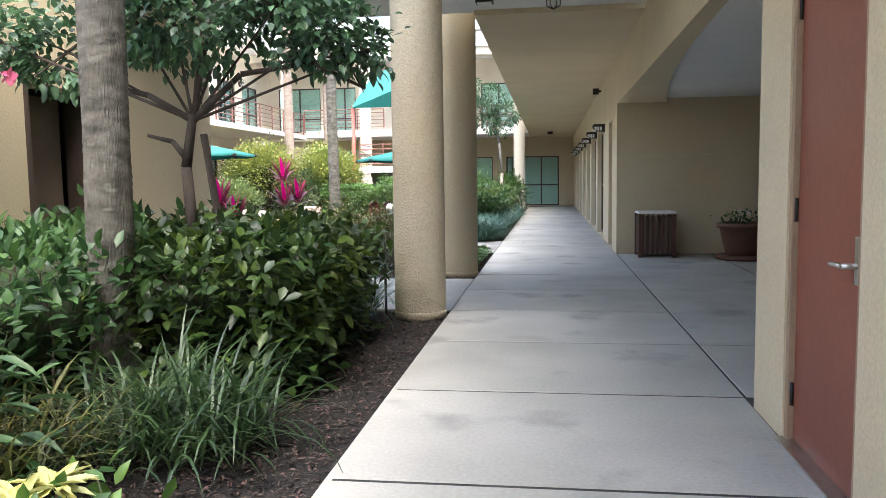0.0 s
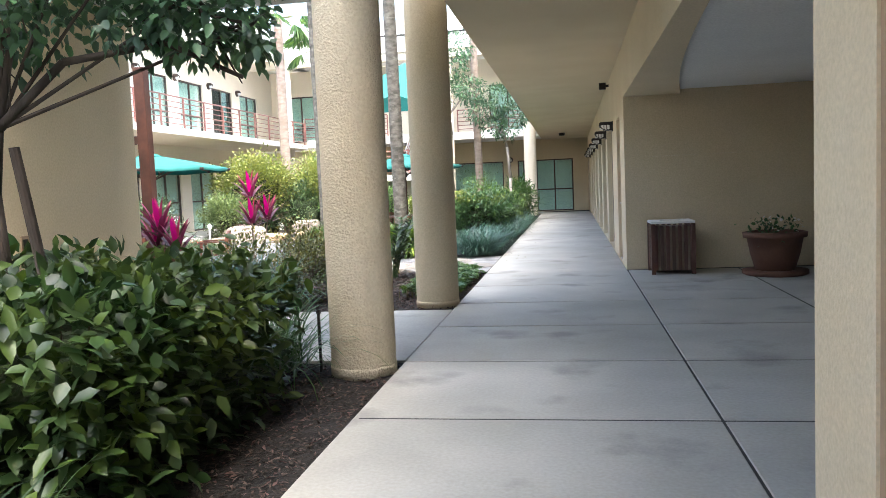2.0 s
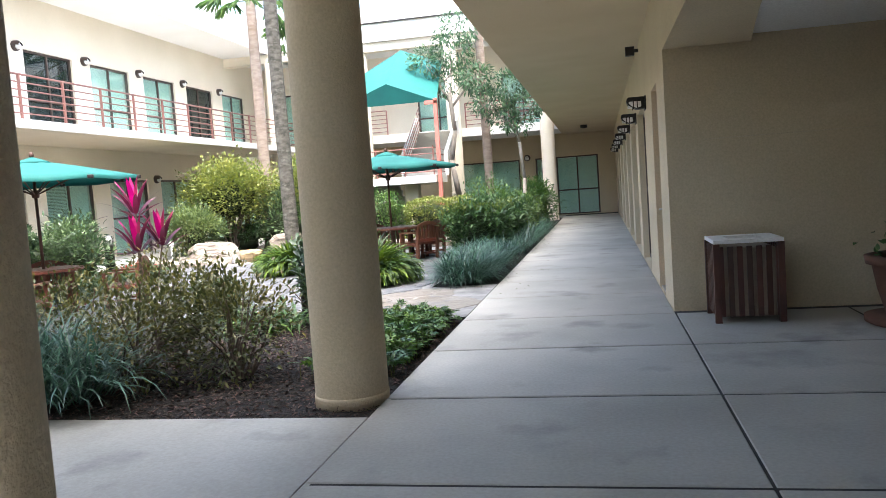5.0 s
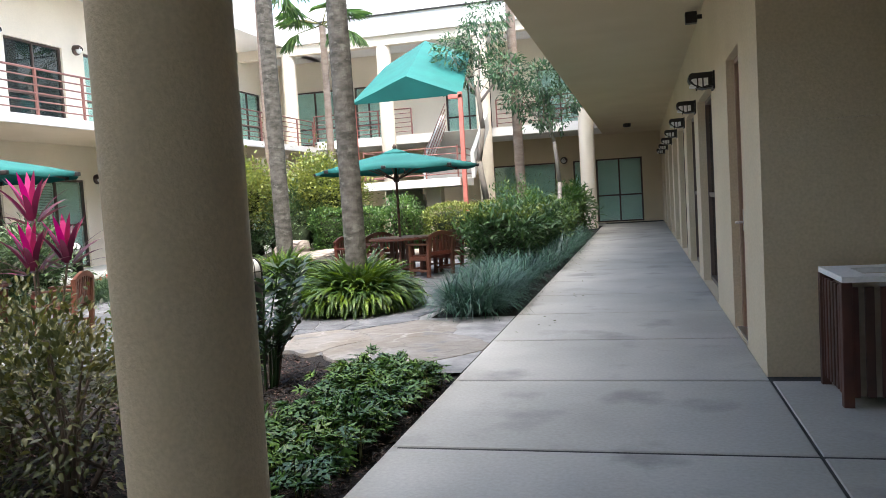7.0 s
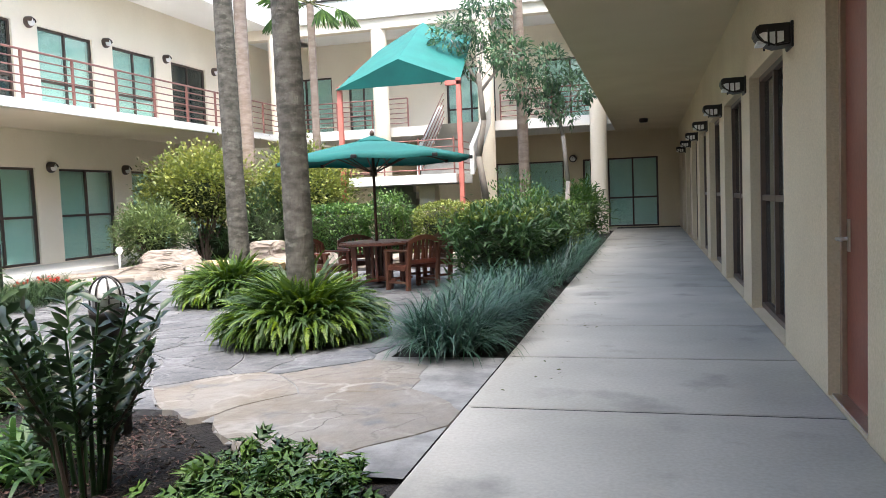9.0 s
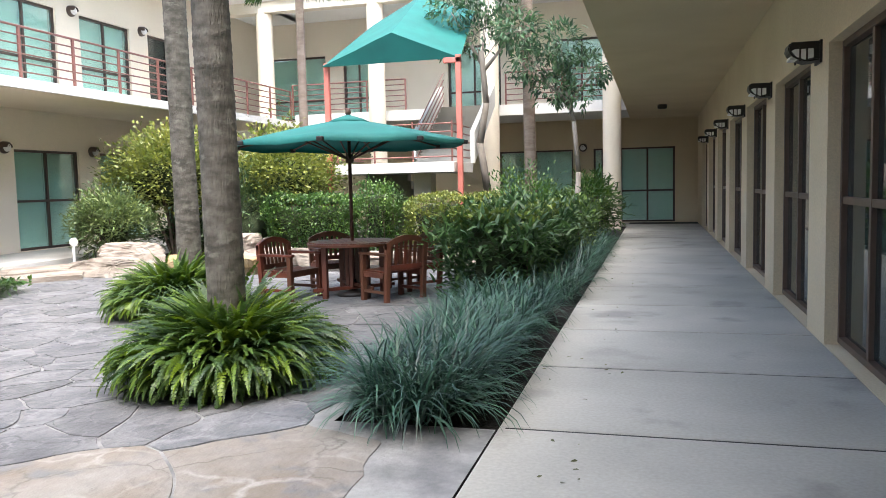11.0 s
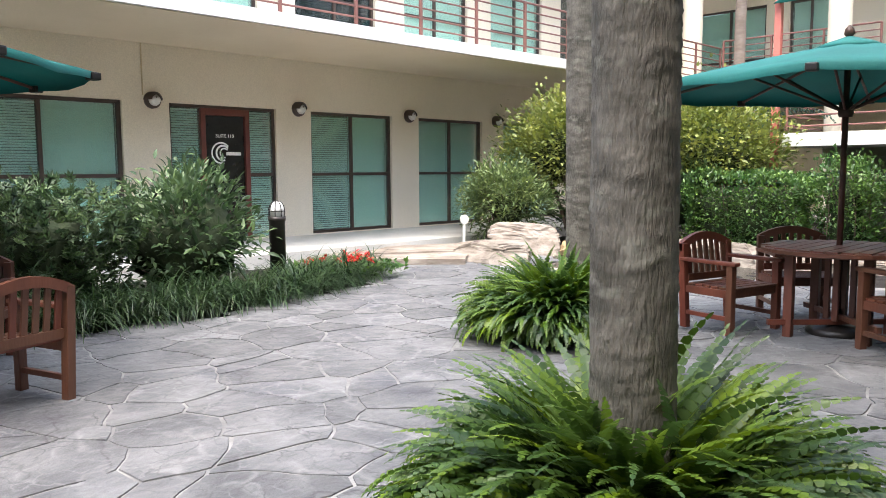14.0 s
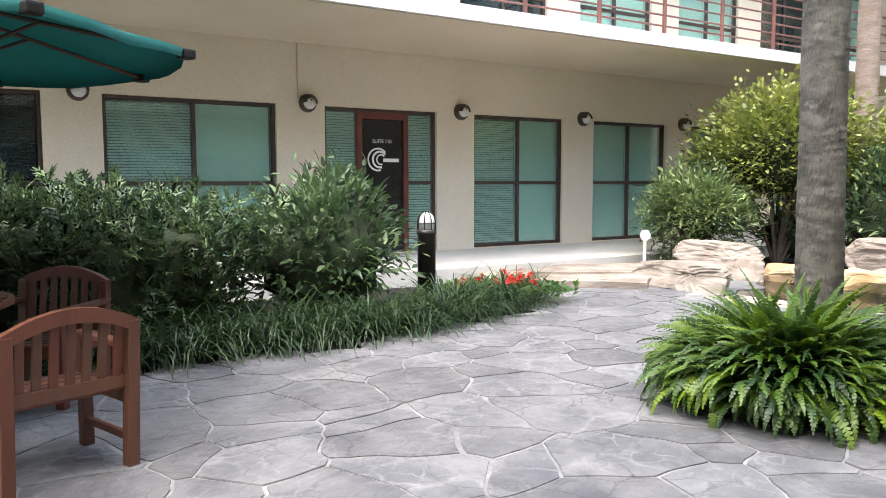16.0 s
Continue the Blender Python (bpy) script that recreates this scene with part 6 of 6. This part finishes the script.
for k in range(9):
    a = 2 * math.pi * k / 9
    hub = np.array([0.5 * math.cos(a), 0.5 * math.sin(a), 1.15 + 0.25 * RNG.uniform()])
    part("leaf_stalk", tube(bmesh.new(), [(0, 0, 0), tuple(hub * [0.5, 0.5, 0.7]), tuple(hub)], 0.012, 0.008, 5), LEAF_OLIVE, s)
    b = a + (np.arange(22) - 10.5) * 0.14
    scatter("fan", np.tile(hub, (22, 1)), np.stack([np.cos(b), np.sin(b), 0.35 + 0 * b], -1), 0.6, 0.045, LANCE, LEAF_BLUE, s)
s = base("date_palm", (-8.6, 34.5, -0.15), "feathery green young palm before the stair", "palm tree")
fronds("frond_tuft", (0, 0, 2.1), 22, 1.9, LEAF_BLUE, s, pairs=26, pinna=0.3, spread=0.1)
part("trunk", tube(bmesh.new(), [(0, 0, -0.05), (0, 0, 2.2)], 0.13, 0.1, 12), BARK_GREY, s)
for x in (-5.9, -4.7, -3.7, -7.4):
    grass("grass_clump", x, 31.15, -0.17, 0.4, 0.25, 260, 0.4, 0.012, LEAF_GRASS, "low green grass behind the pond rocks")

tree("courtyard_tree", -4.25, 35.2, -0.15, [(0, 0, -0.05), (0.05, 0, 1.4), (-0.12, 0, 2.6), (0.06, 0, 3.6), (-0.05, 0, 4.9)],
     [[(-0.05, 0, 4.6), (-0.5, 0, 5.4), (-0.8, 0, 5.9)], [(0, 0, 4.4), (0.5, 0.1, 5.0), (0.8, 0, 5.6)]],
     [((-0.7, 0, 6.0), 0.75), ((0.1, 0, 6.3), 0.8), ((-0.9, 0, 5.2), 0.5), ((0.7, 0, 5.5), 0.6), ((-0.2, 0, 5.3), 0.6), ((0.3, 0, 7.0), 0.8)], 2600, 0.17, 0.06, LEAF_TREE, BARK_GREY, "slender courtyard tree with a leafy grey-green crown", LANCE, 0.11)
tree("courtyard_tree", -1.95, 34.6, -0.15, [(0, 0, -0.05), (0.1, 0, 1.8), (0.0, 0, 3.0), (-0.2, 0, 3.9)],
     [[(-0.1, 0, 3.4), (-0.6, 0, 3.9), (-1.0, 0, 4.3)], [(-0.1, 0, 3.5), (0.3, 0, 3.9), (0.5, 0, 4.2)]],
     [((-0.9, 0, 4.4), 0.65), ((-0.3, 0, 4.8), 0.7), ((0.35, 0, 4.2), 0.55), ((-0.5, 0, 3.8), 0.5), ((-1.3, 0, 5.2), 0.6), ((0.1, 0, 3.6), 0.4)], 2600, 0.18, 0.06, LEAF_TREE, BARK_GREY, "small courtyard tree with glossy hanging leaves", LANCE, 0.07)


# ---------------------------------------------------------------- rocks, pond and steps
def rock(x, y, z, sx, sy, sz, turn, material, label, seed):
    r = base("boulder", pose(x, y, z, 0, 0, turn), label, "boulder", "pond boulders")
    bm = bmesh.new()
    rnd = random.Random(seed)
    cuts = [(Vector((rnd.gauss(0, 1), rnd.gauss(0, 1), rnd.gauss(0, 0.7))).normalized(), rnd.uniform(0.55, 0.85)) for _ in range(9)]
    bmesh.ops.create_icosphere(bm, subdivisions=5, radius=1.0)
    for vert in bm.verts:
        q = vert.co.copy()
        e = Vector([math.copysign(abs(c) ** 0.5, c) for c in q])
        for n, d in cuts:
            over = e.dot(n) - d
            if over > 0:
                e -= n * over * 0.93
        k = 1 + 0.2 * noise.noise(q * 1.2 + Vector((seed, 0, 0))) + 0.07 * noise.noise(q * 5 + Vector((0, seed, 0)))
        lay = 0.028 * (((e.z + 0.3 * noise.noise(q * 1.2 + Vector((seed, 1, 0)))) * 3.2) % 1.0)
        vert.co = (e.x * sx * (k + lay), e.y * sy * (k + lay), e.z * sz * (0.85 + 0.15 * k) + sz * 0.5)
    part("stone", bm, material, r, "", False)


ROCKS = [(-10.0, 28.15, 0.85, 0.5, 0.34, -25), (-10.55, 29.5, 0.75, 0.5, 0.5, 15), (-9.75, 29.95, 0.5, 0.35, 0.25, 0), (-8.5, 29.9, 0.7, 0.38, 0.3, -5), (-7.95, 30.5, 0.75, 0.42, 0.36, 10), (-8.9, 31.2, 0.6, 0.4, 0.55, 0),
         (-7.0, 30.4, 0.55, 0.4, 0.34, -10), (-6.2, 30.2, 0.5, 0.35, 0.3, 25), (-5.1, 30.6, 1.0, 0.4, 0.3, 3), (-4.2, 30.2, 0.6, 0.4, 0.28, -12), (-3.3, 29.5, 0.5, 0.4, 0.3, 20), (-11.2, 29.2, 0.5, 0.35, 0.2, 0)]
for i, (x, y, sx, sy, sz, a) in enumerate(ROCKS):
    gold = i in (2, 3)
    rock(x, y, -0.2, sx, sy, sz * 0.8, a, ROCK_GOLD if gold else ROCK, "golden tan limestone boulder at the pond" if gold else "pale cream limestone boulder at the pond edge", i * 7.3)

WATER = surface("pond_water", (0.004, 0.006, 0.005), (0.007, 0.009, 0.007), 2, 0.12, 0.12, 9, gloss=0.2)
bm = bmesh.new()
ring = [(-9.35, 27.9), (-8.3, 27.7), (-7.7, 27.9), (-7.2, 28.15), (-6.6, 28.5), (-5.4, 28.75), (-4.0, 28.85), (-3.2, 29.2), (-3.3, 29.9), (-5.0, 30.5), (-7.0, 30.4), (-8.4, 30.0), (-9.8, 29.7), (-9.9, 28.6)]
bm.faces.new([bm.verts.new((x, y, -0.135)) for x, y in ring])
setting("pond_water", bm, WATER, "still dark pond water between the boulders", "water")


def ragged(pts, z0, z1, seed, cuts=5, amp=0.07):
    """A slab with a broken outline."""
    bm = bmesh.new()
    out = []
    for (ax, ay), (bx, by) in zip(pts, pts[1:] + pts[:1]):
        for k in range(cuts):
            f = k / cuts
            x, y = ax + (bx - ax) * f, ay + (by - ay) * f
            n = noise.noise_vector(Vector((x * 2.1, y * 2.1, seed)))
            out.append((x + amp * n.x, y + amp * n.y))
    lo = [bm.verts.new((x, y, z0)) for x, y in out]
    hi = [bm.verts.new((x, y, z1 + 0.012 * noise.noise(Vector((x * 3, y * 3, seed))))) for x, y in out]
    bm.faces.new(lo[::-1])
    bm.faces.new(hi)
    for k in range(len(out)):
        j = (k + 1) % len(out)
        bm.faces.new((lo[k], lo[j], hi[j], hi[k]))
    bmesh.ops.recalc_face_normals(bm, faces=bm.faces)
    bmesh.ops.triangulate(bm, faces=[f for f in bm.faces if len(f.verts) > 4])
    return bm


for i, (pts, z1) in enumerate(([[(-11.6, 26.6), (-10.4, 27.9), (-11.4, 29.2), (-12.3, 28.0)], -0.03], [[(-12.0, 27.2), (-11.0, 28.7), (-11.9, 29.6), (-12.6, 28.4)], 0.0], [[(-11.9, 25.8), (-11.3, 26.5), (-12.2, 28.2), (-12.7, 27.0)], -0.02],
                                     [[(-9.4, 28.0), (-8.5, 28.0), (-8.5, 28.5), (-9.5, 28.6)], -0.12])):
    st = base("stone_step", (0, 0, 0), "broad rough limestone step up to the office walk", "stone")
    pts = [(x + 0.4, y - 0.45) for x, y in pts]
    part("stone", ragged(pts, z1 - 0.22, z1, i * 3.1), ROCK, st)

# mulch chips along the bed edges
n = 26000
P = np.stack([RNG.uniform(-3.6, -1.0, n), np.concatenate([RNG.uniform(4.5, 10.9, n // 2), RNG.uniform(13.65, 18.4, n - n // 2)]), np.zeros(n)], -1)
P = P[P[:, 1] < 17.24 + 1.1 * np.clip(-1.85 - P[:, 0], 0, 1.1)]
n = len(P)
P[:, 2] = gz(P[:, 0], P[:, 1]) - 0.022
D = RNG.normal(0, 1, (n, 3)) * [1, 1, 0.22]
chips = scatter("bark_chips", P, D, RNG.uniform(0.02, 0.065, n), RNG.uniform(0.008, 0.02, n), LANCE, CHIP)
tagged(chips, "loose brown bark chips strewn over the beds", "bark chips", "", "stuff")
n = 60
P = np.stack([RNG.uniform(-0.95, -0.3, n), np.concatenate([RNG.uniform(19, 25, n // 2), RNG.uniform(25, 34, n - n // 2)]), np.full(n, 0.004)], -1)
tagged(scatter("fallen_leaves", P, RNG.normal(0, 1, (n, 3)) * [1, 1, 0.1], 0.04, 0.018, LANCE, LEAF_OLIVE), "a few fallen leaves on the walkway", "leaves", "", "stuff")

# ---------------------------------------------------------------- paving pieces
def slab_mesh(w, d, name, material):
    bm = boxes((-w / 2, w / 2, -d / 2, d / 2, -0.1, 0.0))
    bmesh.ops.bevel(bm, geom=[e for e in bm.edges if all(abs(vert.co.z) < 1e-6 for vert in e.verts)], offset=0.006, segments=1, affect="EDGES")
    return mesh_of(name, bm, material)


def lay(me, x, y, z, parent, name="slab"):
    ob = new(name, me)
    ob.parent = parent
    ob.location = (x, y, z)
    return ob


GAP = 0.036
me = slab_mesh(XR - XL - 0.006, JOINT - GAP, "slab", CONCRETE)
for k in range(-6, 24):
    y = JOINT0 + JOINT * (k + 0.5)
    if y < ENDY - 0.7:
        lay(me, (XL + XR) / 2 - 0.002, y, 0.0, walkway)
me = slab_mesh(1.66 - 0.024, JOINT - GAP, "slab", CONCRETE)
for i in range(4):
    for k in range(1, 7):
        lay(me, XR + 1.66 * (i + 0.5), JOINT0 + JOINT * (k + 0.5), 0.0, alcove_floor)

# flagstones: cells round scattered seeds, clipped against their neighbours
def inside_patio(x, y):
    if y < 17.22 or y > 30.2 or x > -0.98:
        return False
    if y < 18.5 and -4.9 < x < -1.85 and y < 17.35 + 1.1 * (-1.85 - x):
        return False
    if x > -1.95 and y > 20.15:
        return False
    if y > 25.8 and x > -2.7:
        return False
    if x < -8.95 - 0.25 * max(0.0, y - 22.5) and 16.0 < y < 25.6:
        return False
    if x < -4.9 and y < 17.9:
        return False
    if x < -11.9 or (-9.3 < x < -3.0 and y > min(27.75 + 0.42 * max(0.0, x + 8.3), 28.8)) or y > 28.9:
        return False
    return True


def patio_start(x):
    """The ragged line where the mulch bed ends and the stone begins."""
    return 17.24 + 1.1 * min(1.1, max(0.0, -1.85 - x)) + 0.07 * noise.noise(Vector((x * 3.1, 4.0, 0.0)))


seeds = []
for _ in range(9000):
    p = (random.uniform(-12.2, -0.8), random.uniform(17.0, 30.5))
    far = random.choice((0.12, 0.4, 0.85)) if p[0] < -3.4 or p[1] > 20.2 else 1.1
    if all((p[0] - q[0]) ** 2 + (p[1] - q[1]) ** 2 > far for q in seeds):
        seeds.append(p)
heft = {p: random.uniform(0, 0.16) for p in seeds}
v, q = sheet(-12.1, -0.98, 17.2, 30.2, 0.2, -0.009, 0.0)
c = v[q].mean(1)
q = q[[inside_patio(a, b) and inside_patio(a, b - 0.2) and inside_patio(a + 0.1, b - 0.1) for a, b in c[:, :2]]]
patio = tagged(arrays("patio", v, q, MORTAR), "patio of irregular grey flagstones in pale mortar", "patio", "", "structure")
for sx, sy in seeds:
    if not inside_patio(sx, sy):
        continue
    poly = [(sx - 1.2, sy - 1.2), (sx + 1.2, sy - 1.2), (sx + 1.2, sy + 1.2), (sx - 1.2, sy + 1.2)]
    for ox, oy in seeds:
        d2 = (ox - sx) ** 2 + (oy - sy) ** 2
        if d2 == 0 or d2 > 5:
            continue
        d = math.sqrt(d2)
        nx, ny = (ox - sx) / d, (oy - sy) / d
        lim = (d2 + heft[(sx, sy)] - heft[(ox, oy)]) / (2 * d) - 0.011
        out = []
        for (ax, ay), (bx, by) in zip(poly, poly[1:] + poly[:1]):
            da, db = (ax - sx) * nx + (ay - sy) * ny - lim, (bx - sx) * nx + (by - sy) * ny - lim
            if da <= 0:
                out.append((ax, ay))
            if da * db < 0:
                f = da / (da - db)
                out.append((ax + (bx - ax) * f, ay + (by - ay) * f))
        poly = out
        if len(poly) < 3:
            break
    poly = [(min(x, -0.975), y) for x, y in poly]
    if len(poly) < 3:
        continue
    bm = bmesh.new()
    tilt = random.uniform(-0.002, 0.002)
    wob = []
    for (ax, ay), (bx, by) in zip(poly, poly[1:] + poly[:1]):
        L = math.hypot(bx - ax, by - ay)
        if L < 0.02:
            continue
        cuts = 6 if L > 0.3 else 2 if L > 0.1 else 1
        for k in range(cuts):
            f = k / cuts
            x, y = ax + (bx - ax) * f, ay + (by - ay) * f
            n = noise.noise_vector(Vector((x * 4, y * 4, 2.0)))
            m2 = noise.noise_vector(Vector((x * 1.1, y * 1.1, 5.0)))
            x, y = x + 0.05 * n.x + 0.2 * m2.x, y + 0.05 * n.y + 0.2 * m2.y
            wob.append((min(x, -0.975), max(y, patio_start(x)) if x > -4.9 else y))
    if len(wob) < 3:
        continue
    top = [bm.verts.new((x - sx, y - sy, float(gz(x, y)) + tilt - 0.002)) for x, y in wob]
    rim = [bm.verts.new(((x - sx) * 1.025, (y - sy) * 1.025, float(gz(x, y)) - 0.05)) for x, y in wob]
    mid = bm.verts.new((0, 0, float(gz(sx, sy)) + tilt))
    for k in range(len(wob)):
        j = (k + 1) % len(wob)
        bm.faces.new((top[k], top[j], mid))
        bm.faces.new((rim[k], rim[j], top[j], top[k]))
    warm = sx > -3.2 and sy < 20.1
    lay(mesh_of("flagstone", bm, FLAG_WARM if warm else FLAG), sx, sy, 0.0, patio, "flagstone")
